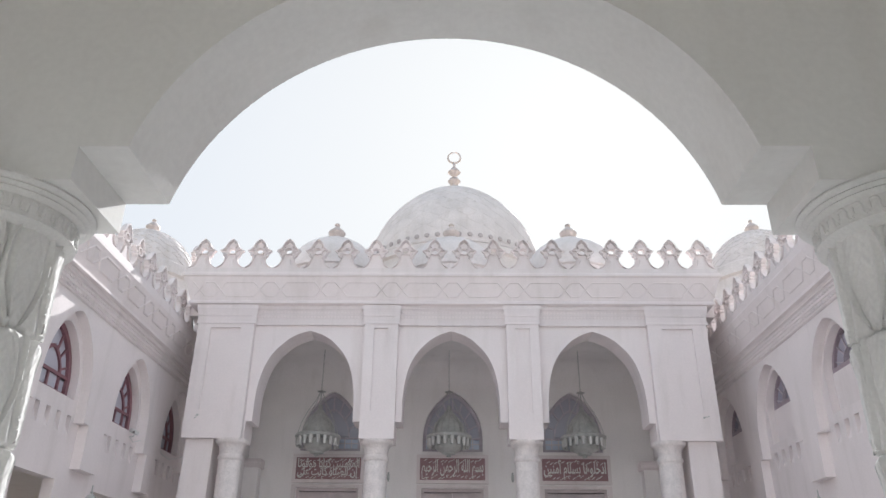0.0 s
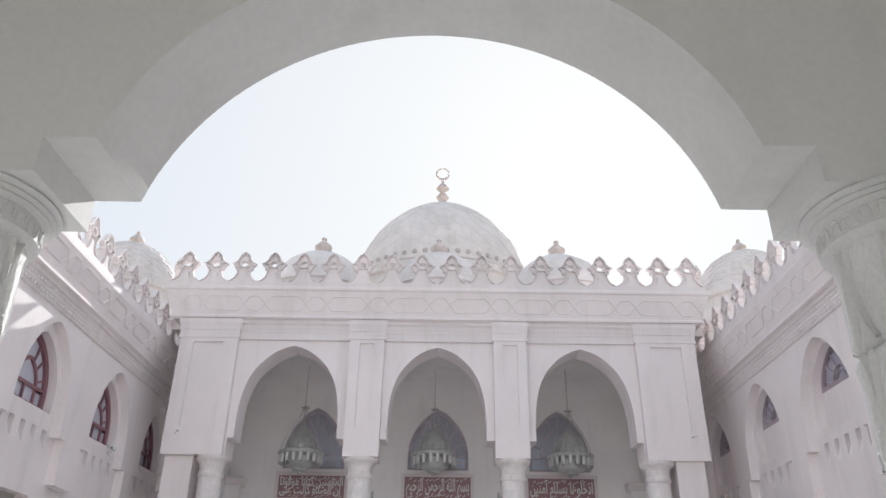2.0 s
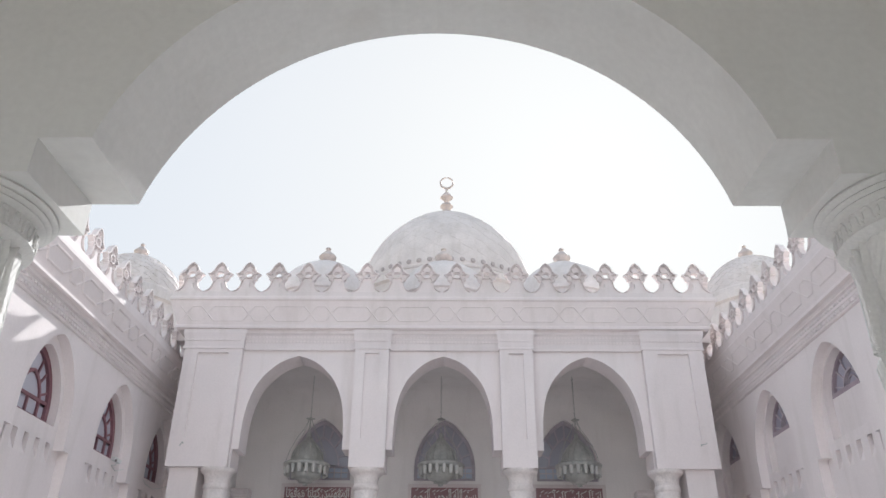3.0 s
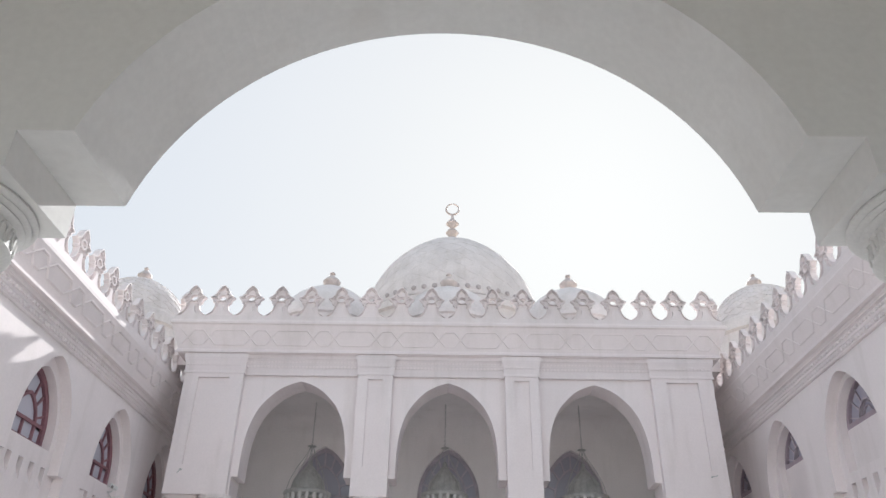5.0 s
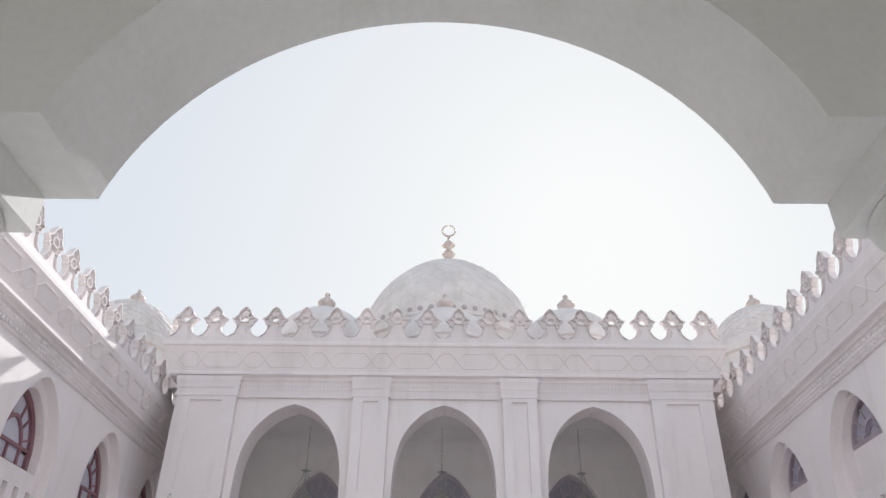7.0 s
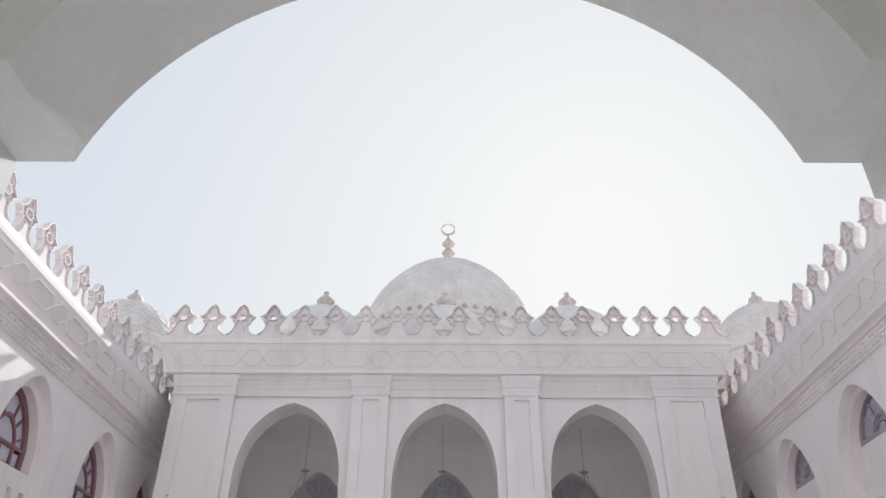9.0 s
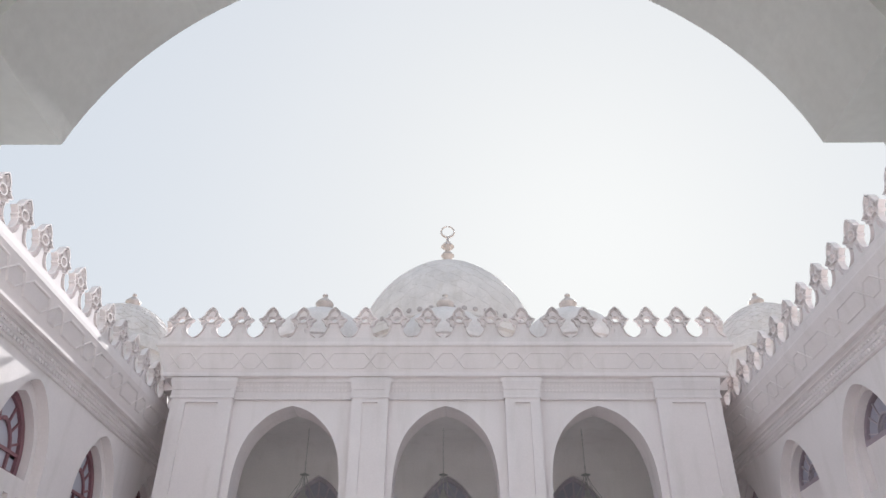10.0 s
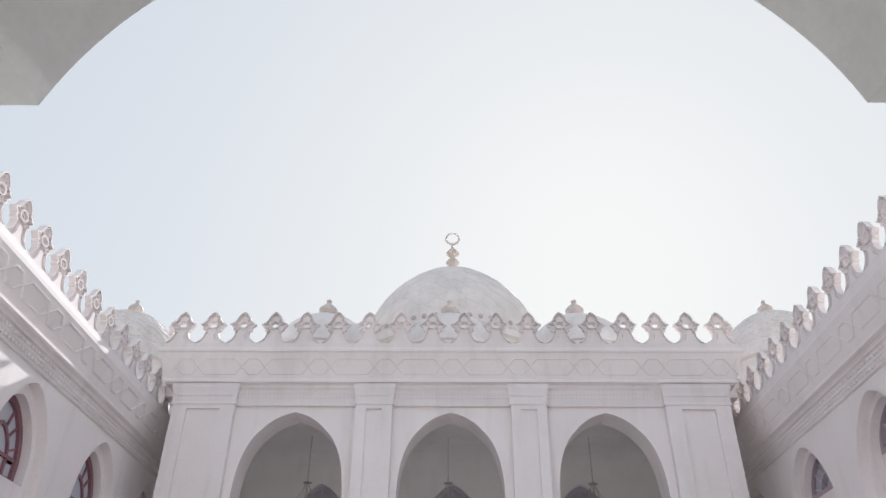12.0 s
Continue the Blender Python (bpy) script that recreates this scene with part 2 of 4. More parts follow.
def make_merlon(parent):
    """Cast plaster merlon: a pierced slab whose court face is sunk between a deep border and raised tracery."""
    bm = bmesh.new()
    face = lambda u, v, w: Vector((u, -w, v))
    outer = merlon_outline()
    plate(bm, [outer, ring_pts(0, 0.515, 0.064, 0.05, 14)], -0.05, 0.0, face)
    for edge, d in ((outer[1:8], 0.009), (outer[7:38], 0.022), (outer[37:44], 0.009)):
        plate(bm, [edge + inset(edge, d)[::-1]], 0.0, 0.05, face)
    plate(bm, [ring_pts(0, 0.515, 0.108, 0.088, 16), ring_pts(0, 0.515, 0.082, 0.066, 16)], 0.0, 0.045, face)
    for q in (1, -1):
        ribbon(bm, [(q * 0.06, 0.588), (q * 0.092, 0.635), (q * 0.075, 0.69), (0.0, 0.755)], 0.024, 0.0, 0.045, face)
        ribbon(bm, [(q * 0.10, 0.515), (q * 0.15, 0.532), (q * 0.225, 0.525)], 0.024, 0.0, 0.045, face)
        ribbon(bm, [(q * 0.06, 0.445), (q * 0.10, 0.425), (q * 0.118, 0.385), (q * 0.10, 0.345)], 0.024, 0.0, 0.045, face)
    # solid foot, parted from the border by a groove that follows the curve
    foot = [(0.30, 0.0), (0.30, 0.045), (0.25, 0.054), (0.172, 0.082), (0.108, 0.13), (0.072, 0.185), (0.052, 0.245), (0.048, 0.31), (0.038, 0.335)]
    plate(bm, [foot + [(-u, v) for u, v in foot[::-1]]], 0.0, 0.047, face)
    return part("merlon", bm, MOULD, parent)


def strap(bm, a, b, v0, v1, phase, w0, w1, place, period=1.31, width=0.032, start=0.0, diag=0.29):
    """One strand of the interlaced frieze between u = a and b; phase 0 keeps high on the long runs, 1 keeps low."""
    hi, lo = (v1, v0) if phase == 0 else (v0, v1)
    k = math.floor((a - start) / period) - 1
    pts = []
    while k * period + start < b + period:
        c = k * period + start
        pts += [(c - 0.095, lo), (c + 0.095, lo), (c + 0.095 + diag, hi), (c + period - 0.095 - diag, hi)]
        k += 1
    pts = [p for p in pts if a <= p[0] <= b]
    ribbon(bm, pts, width, w0, w1, place)


def ribbon(bm, pts, width, w0, w1, place):
    """A flat strip of constant width along a bent line in (u, v), mitred at its corners."""
    P = [Vector(p) for p in pts]
    left, right = [], []
    for i, p in enumerate(P):
        d0 = (P[i] - P[i - 1]).normalized() if i else (P[1] - P[0]).normalized()
        d1 = (P[i + 1] - P[i]).normalized() if i + 1 < len(P) else d0
        n0, n1 = Vector((-d0.y, d0.x)), Vector((-d1.y, d1.x))
        m = (n0 + n1).normalized()
        m *= width / 2 / max(0.3, m.dot(n0))
        left.append(p + m), right.append(p - m)
    ring = []
    for l, r in zip(left, right):
        ring.append([bm.verts.new(place(q.x, q.y, w)) for q, w in [(l.lerp(r, k), w0 + (w1 - w0) * h) for k, h in ((0, 0), (0.12, 0.5), (0.32, 0.88), (0.5, 1), (0.68, 0.88), (0.88, 0.5), (1, 0))]])
    for x, y in zip(ring, ring[1:]):
        for k in range(7):
            j = (k + 1) % 7
            bm.faces.new((x[k], x[j], y[j], y[k]))
    bm.faces.new(ring[0]), bm.faces.new(ring[-1])


def dentils(bm, a, b, v0, v1, w0, w1, place, pitch):
    n = int((b - a) / pitch)
    for i in range(n):
        u = a + (i + 0.5) * pitch
        q = pitch * 0.3
        vs = [bm.verts.new(place(x, y, w)) for x in (u - q, u + q) for y in (v0, v1) for w in (w0, w1)]
        for f in ((0, 1, 3, 2), (4, 6, 7, 5), (0, 4, 5, 1), (2, 3, 7, 6), (1, 5, 7, 3)):
            bm.faces.new([vs[j] for j in f])


def run(bm, a, b, profile, place):
    """A moulding of constant section: profile in (w, v), from u = a to b."""
    ends = [[bm.verts.new(place(u, v, w)) for w, v in profile] for u in (a, b)]
    for i in range(len(profile)):
        j = (i + 1) % len(profile)
        bm.faces.new((ends[0][i], ends[0][j], ends[1][j], ends[1][i]))
    bm.faces.new(ends[0]), bm.faces.new(ends[1])


def ring_pane(c, v0, inner, outer, a0, a1, n=1.78):
    """Outline of one pane between two concentric pointed curves, from angle a0 to a1."""
    def at(k, a):
        ca, sa = math.cos(radians(a)), math.sin(radians(a))
        return (c + k[0] * math.copysign(abs(ca) ** (2 / n), ca), v0 + k[1] * max(0.0, sa) ** (2 / n))
    steps = max(3, int((a1 - a0) / 9))
    angles = [a0 + (a1 - a0) * i / steps for i in range(steps + 1)]
    low = [at(inner, a) for a in angles] if inner[0] > 0 else [(c, v0)]
    return low + [at(outer, a) for a in reversed(angles)]


# ---- ground ----
bm = bmesh.new()
bmesh.ops.create_grid(bm, x_segments=40, y_segments=40, size=1500)
part("ground", bm, SAND)
tagged(bpy.data.objects["ground"], "pale sandy ground around the mosque", "ground", kind="structure")
pave = thing("pavement", (0, 0, 0), "pale polished marble paving of the courtyard", "paving", kind="structure")
bm = bmesh.new()
soft_box(bm, (-0.596, -0.596, 0.0), (0.596, 0.596, 0.03), 0.006)
slab = part("slab", bm, PAVING, pave)
slab.matrix_local = pose(-6.6, -3.0, 0.0)
for i in range(12):
    for j in range(-1, 18):
        if i or j:
            again(slab, pose(-6.6 + 1.2 * i, -3.0 + 1.2 * j, 0.0), pave)

# ---- front portico ----
FACE = 14.0
front = lambda u, v, w: Vector((u, FACE - w, v))
wall_north = thing("wall_north", (0, 0, 0), "cream plastered portico front with three pointed arches", "wall", kind="structure")
SPRING, APEX = 5.22, 7.0
STEP, FOOT = 5.065, 4.70
# each arch: its middle, half its span, and the two pier edges below its springing
ARCHES = [(3.015, 1.0, 1.885, 4.14), (0.03, 1.0, -1.108, 1.195), (-2.98, 1.02, -4.125, -1.815)]
BAYS = (-2.965, 0.05, 3.007)  # middles of the doors and windows in the wall behind
outline = [(-5.3, FOOT), (-5.3, 7.6), (5.3, 7.6), (5.3, FOOT)]
for c, half, foot_l, foot_r in ARCHES:
    r = pointed(half, SPRING, APEX - SPRING, n=2.5, tip=0.085)
    outline += [(foot_r, FOOT), (foot_r, STEP), (c + half, STEP)] + [(c + u, v) for u, v in r]
    outline += [(c - u, v) for u, v in r[-2::-1]] + [(c - half, STEP), (foot_l, STEP), (foot_l, FOOT)]
bm = bmesh.new()
plate(bm, [outline], -0.6, 0.0, front)
part("arch_wall", bm, PLASTER, wall_north)


def pilaster(c, half, pan):
    p = part_box("pilaster", (c - half, FACE - 0.092, FOOT), (c + half, FACE + 0.0, 7.12), PLASTER, wall_north)
    bm = bmesh.new()
    # sunk panel, shown by its raised border
    plate(bm, [[(c - half, FOOT), (c + half, FOOT), (c + half, 7.12), (c - half, 7.12)],
               [(c - pan, 5.25), (c + pan, 5.25), (c + pan, 7.02), (c - pan, 7.02)]], 0.092, 0.145, front)
    part("panel_border", bm, PLASTER, p)
    bm = bmesh.new()
    flare = [(0.0, 7.10), (0.165, 7.10), (0.165, 7.14), (0.15, 7.15), (0.155, 7.28), (0.17, 7.36), (0.19, 7.44), (0.19, 7.516), (0.0, 7.516)]
    n = len(flare)
    ends = []
    for sgn in (-1, 1):
        ends.append([bm.verts.new(front(c + sgn * (half + max(0, w - 0.13)), v, w)) for w, v in flare])
    for i in range(n):
        j = (i + 1) % n
        bm.faces.new((ends[0][i], ends[0][j], ends[1][j], ends[1][i]))
    bm.faces.new(ends[0]), bm.faces.new(ends[1])
    dentils(bm, c - half, c + half, 7.27, 7.315, 0.148, 0.176, front, 0.072)
    part("capital_moulding", bm, MOULD, p)
    return p


def part_box(name, lo, hi, mat, parent, bevel=0.008, label=""):
    bm = bmesh.new()
    soft_box(bm, lo, hi, bevel)
    return part(name, bm, mat, parent, label)


for c, half, pan in ((-1.449, 0.352, 0.15), (1.53, 0.34, 0.15), (-4.75, 0.60, 0.32), (4.77, 0.615, 0.32)):
    pilaster(c, half, pan)

bm = bmesh.new()
run(bm, -5.3, 5.3, [(0.0, 7.10), (0.05, 7.10), (0.062, 7.115), (0.05, 7.135), (0.052, 7.27), (0.075, 7.33), (0.08, 7.38), (0.11, 7.43), (0.13, 7.45), (0.13, 7.519), (0.0, 7.519)], front)
part("architrave", bm, MOULD, wall_north)
bm = bmesh.new()
dentils(bm, -5.3, 5.3, 7.265, 7.31, 0.045, 0.072, front, 0.072)
dentils(bm, -5.3, 5.3, 7.365, 7.40, 0.07, 0.095, front, 0.072)
d = part("dentil_row", bm, MOULD, wall_north)
tagged(d, kind="stuff")

# cornice that leans outwards, with an interlaced frieze on its face
LEAN = 0.36
bm = bmesh.new()
flared = lambda u, v, w: front(u + math.copysign(max(0.0, w - 0.17), u), v, w)
run(bm, -5.58, 5.58, [(-0.5, 7.52), (0.16, 7.52), (0.17, 7.535), (0.215, 7.54), (0.215, 7.59), (0.18, 7.62), (0.18 + LEAN * 0.48, 8.10), (0.385, 8.12), (0.39, 8.165), (0.36, 8.19), (0.36, 8.22), (-0.5, 8.22)], flared)
cornice = part("cornice", bm, PLASTER, wall_north)
leaning = lambda u, v, w: front(u, v, w + LEAN * (v - 7.62))
for phase in (0, 1):
    bm = bmesh.new()
    strap(bm, -5.7, 5.7, 7.70, 7.985, phase, 0.174, 0.192 + 0.003 * phase, leaning, width=0.03, start=0.06, diag=0.255)
    part("frieze_strap", bm, MOULD, cornice)

merlon = make_merlon(wall_north)
xs = [-5.405, -4.793] + [-4.182 + 0.641 * i for i in range(14)] + [4.777, 5.402]
merlon.matrix_local = pose(xs[0], FACE - 0.30, 8.21)
for x in xs[1:]:
    again(merlon, pose(x, FACE - 0.30, 8.21), wall_north)
part_box("parapet", (-5.73, FACE - 0.35, 8.2), (5.73, FACE - 0.25, 8.312), MOULD, wall_north, 0.004)
for s in (-1, 1):
    part_box("parapet", (s * 5.68 - 0.05, FACE - 0.24, 8.2), (s * 5.68 + 0.05, FACE + 2.9, 8.312), MOULD, wall_north, 0.004)
    for k in range(5):
        again(merlon, pose(s * 5.68, FACE + 0.02 + 0.64 * k, 8.21, 0, 0, 90 * s), wall_north)
    # returns of the cornice along the sides
    bm = bmesh.new()
    box(bm, (min(s * 5.3, s * 5.83), FACE + 0.5, 7.52), (max(s * 5.3, s * 5.83), 17.6, 8.22))
    part("cornice_return", bm, PLASTER, wall_north)

# inside of the portico
bm = bmesh.new()
wins = [arch(c, 0.74, 5.16, 5.45, 1.2, n=2.0, tip=0.12) for c in BAYS]
doors = [[(c - 0.75, -0.02), (c + 0.75, -0.02), (c + 0.75, 4.29), (c - 0.75, 4.29)] for c in BAYS]
BACK = 17.6
back = lambda u, v, w: Vector((u, BACK - w, v))
plate(bm, [[(-5.9, -0.03), (5.9, -0.03), (5.9, 8.3), (-5.9, 8.3)]] + wins + doors, -0.4, 0.0, back)
wall_back = tagged(part("wall_back", bm, PLASTER_IN), "cream plastered prayer hall wall behind the portico", "wall", kind="structure")
bm = bmesh.new()
box(bm, (-5.9, 18.3, 0), (5.9, 18.5, 8.3))
tagged(part("wall_hall", bm, PLASTER_IN), "plain wall closing the prayer hall", "wall", kind="structure")
bm = bmesh.new()
box(bm, (-5.29, 14.6, 7.30), (5.29, 17.6, 7.55))
cove = [(0.0, 7.3)] + [(0.55 - 0.55 * math.cos(math.pi / 2 * k / 12), 6.75 + 0.55 * math.sin(math.pi / 2 * k / 12)) for k in range(13)]
run(bm, -5.29, 5.29, cove, back)
tagged(part("ceiling", bm, PLASTER_IN, smooth=True), "plain cream portico ceiling coved towards the wall", "ceiling", kind="structure")
# side walls out of view; the arch holes are added to brighten the portico
for s, nm in ((-1, "wall_portico_west"), (1, "wall_portico_east")):
    bm = bmesh.new()
    side = lambda u, v, w, s=s: Vector((s * (5.3 - w), u, v))
    r = arch(16.0, 1.0, FOOT - 1, SPRING, APEX - SPRING, tip=0.05)
    lo = [(15.0, -0.02), (17.0, -0.02)]
    hole = [(17.0, 0.2)] + [p for p in r if p[1] > FOOT] + [(15.0, 0.2)]
    plate(bm, [[(14.6, -0.02), (17.6, -0.02), (17.6, 7.3), (14.6, 7.3)], hole], -0.0, 0.35, side)
    tagged(part(nm, bm, PLASTER_IN), "unseen cream plastered portico side wall, its arch left open for light", "wall", kind="structure")
# unseen roof slabs, added to keep the sun out from behind
bm = bmesh.new()
box(bm, (-14, 17.65, 8.0), (14, 34, 8.3))
box(bm, (-5.3, 14.0, 7.6), (5.3, 17.65, 7.95))
tagged(part("roof", bm, ROOF), "unseen flat cream roof added behind the parapets to block the sun", "roof", kind="structure")


def column(x, y, top, r=0.225, group="portico columns", base=0.03):
    """Round stone column with a moulded ring capital and a square abacus."""
    ob = thing("column", (x, y, base), "pale stone round column with a moulded ring capital", "column", group)
    h = top - base
    bm = bmesh.new()
    lathe(bm, [(r * 1.12, 0.38), (r * 1.12, 0.44), (r * 1.02, 0.50), (r * 1.02, h - 0.42), (r * 0.97, h - 0.40)], 40)
    part("shaft", bm, STONE, ob, smooth=True)
    bm = bmesh.new()
    lathe(bm, [(r * 0.98, h - 0.42), (r * 1.09, h - 0.395), (r * 1.15, h - 0.355), (r * 1.09, h - 0.315), (r * 1.02, h - 0.295), (r * 1.05, h - 0.20), (r * 1.16, h - 0.125),
               (r * 1.31, h - 0.098), (r * 1.45, h - 0.075), (r * 1.5, h - 0.045), (r * 1.5, h - 0.005)], 40)
    part("capital", bm, STONE, ob, smooth=True)
    bm = bmesh.new()
    soft_box(bm, (-r * 1.45, -r * 1.45, 0), (r * 1.45, r * 1.45, 0.3), 0.02)
    lathe(bm, [(r * 1.4, 0.29), (r * 1.45, 0.33), (r * 1.35, 0.37), (r * 1.15, 0.39)], 40)
    part("base", bm, STONE, ob)
    return ob


col = column(-1.46, FACE + 0.12, FOOT)
for x in (1.54, -4.37, 4.37):
    copy_thing(col, pose(x, FACE + 0.12, 0.03))
for s in (-1, 1):
    bm = bmesh.new()
    soft_box(bm, (min(s * 4.72, s * 5.28), FACE - 0.03, 0.03), (max(s * 4.72, s * 5.28), FACE + 0.58, FOOT), 0.01)
    tagged(part("pier", bm, PLASTER), "square cream pier beside the end column", "pier", "end piers", "structure")


def sign(c, text):
    """Maroon board with white raised lettering in a pale moulded frame."""
    ob = thing("inscription_panel", (c, BACK, 4.735), "maroon panel with white Arabic calligraphy above a door", "sign", "panels over the doors")
    f = lambda u, v, w: Vector((u, -w, v))
    bm = bmesh.new()
    plate(bm, [[(-0.80, -0.27), (0.80, -0.27), (0.80, 0.27), (-0.80, 0.27)]], 0.005, 0.03, f)
    board = part("board", bm, BOARD, ob)
    bm = bmesh.new()
    plate(bm, [[(-0.87, -0.34), (0.87, -0.34), (0.87, 0.34), (-0.87, 0.34)], [(-0.79, -0.26), (0.79, -0.26), (0.79, 0.26), (-0.79, 0.26)]], 0.005, 0.06, f)
    part("frame", bm, MOULD, ob, "pale moulded frame")
    for k, line in enumerate(text):
        lettering(board, line, 0.47 if len(text) == 1 else 0.29, 0.0 if len(text) == 1 else (0.10, -0.10)[k], 0.001 * k)
    marks(board, len(text[0]))
    return ob


def lettering(ob, text, height, middle, lift):
    cu = bpy.data.curves.new("lettering", "FONT")
    cu.body, cu.size, cu.extrude, cu.offset = text, 0.5, 0.006, 0.009
    tmp = new("lettering", cu)
    bpy.context.view_layer.update()
    me = bpy.data.meshes.new_from_object(tmp.evaluated_get(bpy.context.evaluated_depsgraph_get()))
    bpy.data.objects.remove(tmp)
    me.name = "lettering"
    n = len(me.vertices)
    co = np.zeros(n * 3)
    me.vertices.foreach_get("co", co)
    co = co.reshape(-1, 3)
    lo, hi = co.min(0), co.max(0)
    co[:, 0] = ((co[:, 0] - lo[0]) / (hi[0] - lo[0]) - 0.5) * 1.50
    co[:, 1] = ((co[:, 1] - lo[1]) / (hi[1] - lo[1]) - 0.5) * height + middle
    out = np.stack([co[:, 0], -0.036 - lift - co[:, 2], co[:, 1]], 1)
    me.vertices.foreach_set("co", out.ravel())
    me.materials.clear()
    me.materials.append(LETTER)
    o = new("lettering", me)
    o.parent = ob
    tagged(o, "white raised Arabic lettering")


def marks(ob, seed):
    """Short vowel strokes that fill the field round the letters."""
    rnd = random.Random(seed)
    f = lambda u, v, w: Vector((u, -w, v))
    for i in range(30):
        bm = bmesh.new()
        u, v = -0.70 + 1.40 * (i + rnd.random() * 0.6) / 30, (0.17 if i % 2 else -0.19) + rnd.uniform(-0.035, 0.045)
        if i % 5 == 2:
            ribbon(bm, [(u + 0.03 * math.cos(t), v + 0.03 * math.sin(t)) for t in (0.6, 1.6, 2.6, 3.7, 4.8)], 0.017, 0.031, 0.04, f)
        else:
            ribbon(bm, [(u - 0.035, v - 0.02), (u, v + 0.004), (u + 0.04, v + 0.028)], 0.019, 0.031, 0.04, f)
        part("vowel_mark", bm, LETTER, ob)


def shaped(word):
    """Arabic text as joined presentation forms, in order of drawing from the left."""
    forms = {"ا": "\ufe8d\ufe8e", "أ": "\ufe83\ufe84", "إ": "\ufe87\ufe88", "آ": "\ufe81\ufe82", "ب": "\ufe8f\ufe90\ufe91\ufe92",
             "ت": "\ufe95\ufe96\ufe97\ufe98", "ة": "\ufe93\ufe94", "ح": "\ufea1\ufea2\ufea3\ufea4", "خ": "\ufea5\ufea6\ufea7\ufea8",
             "د": "\ufea9\ufeaa", "ر": "\ufead\ufeae", "س": "\ufeb1\ufeb2\ufeb3\ufeb4", "ص": "\ufeb9\ufeba\ufebb\ufebc",
             "ع": "\ufec9\ufeca\ufecb\ufecc", "ق": "\ufed5\ufed6\ufed7\ufed8", "ك": "\ufed9\ufeda\ufedb\ufedc", "ل": "\ufedd\ufede\ufedf\ufee0",
             "م": "\ufee1\ufee2\ufee3\ufee4", "ن": "\ufee5\ufee6\ufee7\ufee8", "ه": "\ufee9\ufeea\ufeeb\ufeec", "و": "\ufeed\ufeee",
             "ى": "\ufeef\ufef0", "ي": "\ufef1\ufef2\ufef3\ufef4", "ؤ": "\ufe85\ufe86"}
    out = []
    for w in word.split(" "):
        for i, ch in enumerate(w):
            f = forms[ch]
            before = i > 0 and len(forms[w[i - 1]]) == 4
            after = i + 1 < len(w) and len(f) == 4
            out.append(f[(3 if after else 1) if before else (2 if after else 0)])
        out.append(" ")
    return "".join(reversed(out)).strip()


sign(BAYS[0], [shaped("المؤمنين كتابا موقوتا"), shaped("إن الصلاة كانت على")])
sign(BAYS[1], [shaped("بسم الله الرحمن الرحيم")])
sign(BAYS[2], [shaped("ادخلوها بسلام آمنين")])


def back_window(c, name):
    ob = thing(name, (c, BACK + 0.18, 0), "arched mauve wooden window with radiating bars and grey panes", "window", kind="structure")
    f = lambda u, v, w: Vector((u, -w, v))
    o = arch(0, 0.74, 5.16, 5.45, 1.2, n=2.0, tip=0.12)
    i = arch(0, 0.66, 5.24, 5.45, 1.1, n=2.0, tip=0.12)
    bm = bmesh.new()
    plate(bm, [o, i], -0.04, 0.05, f)
    part("window_frame", bm, WOOD_D, ob)
    o2, i2 = arch(0, 0.44, 5.5, 5.52, 0.72, n=2.0, tip=0.12), arch(0, 0.40, 5.54, 5.54, 0.66, n=2.0, tip=0.12)
    bm = bmesh.new()
    plate(bm, [o2, i2], -0.03, 0.035, f)
    part("inner_arch", bm, WOOD_D, ob)
    bm = bmesh.new()
    for a in (20, 45, 68, 90, 112, 135, 160):
        ca, sa = math.cos(radians(a)), math.sin(radians(a))
        bar(bm, (0.42 * ca, 5.5 + 0.66 * sa), (0.68 * ca, 5.48 + 1.06 * sa), 0.035, -0.03, 0.03, f)
    bar(bm, (-0.68, 5.5), (0.68, 5.5), 0.045, -0.03, 0.04, f)
    part("glazing_bars", bm, WOOD_D, ob)
    bm = bmesh.new()
    for x in (-0.5, -0.33, -0.165, 0, 0.165, 0.33, 0.5):
        bar(bm, (x, 5.24), (x, 5.48), 0.022, -0.028, 0.028, f)
    bar(bm, (-0.66, 5.37), (0.66, 5.37), 0.022, -0.028, 0.026, f)
    part("lower_bars", bm, BAR, ob, "pale bars over the lower panes")
    cuts = (0, 20, 45, 68, 90, 112, 135, 160, 180)
    panes = [ring_pane(0, 5.5, (0.42, 0.68), (0.69, 1.08), a0, a1, 2.0) for a0, a1 in zip(cuts, cuts[1:])]
    panes.append(ring_pane(0, 5.52, (0.0, 0.0), (0.42, 0.68), 0, 180, 2.0))
    edges = (-0.67, -0.33, 0.0, 0.33, 0.67)
    panes += [[(p, 5.22), (q, 5.22), (q, 5.5), (p, 5.5)] for p, q in zip(edges, edges[1:])]
    for k, p in enumerate(panes):
        bm = bmesh.new()
        plate(bm, [p], -0.012, 0.0, f)
        part("pane", bm, GLASS_SKY if k > 8 else GLASS_L, ob)
    return ob


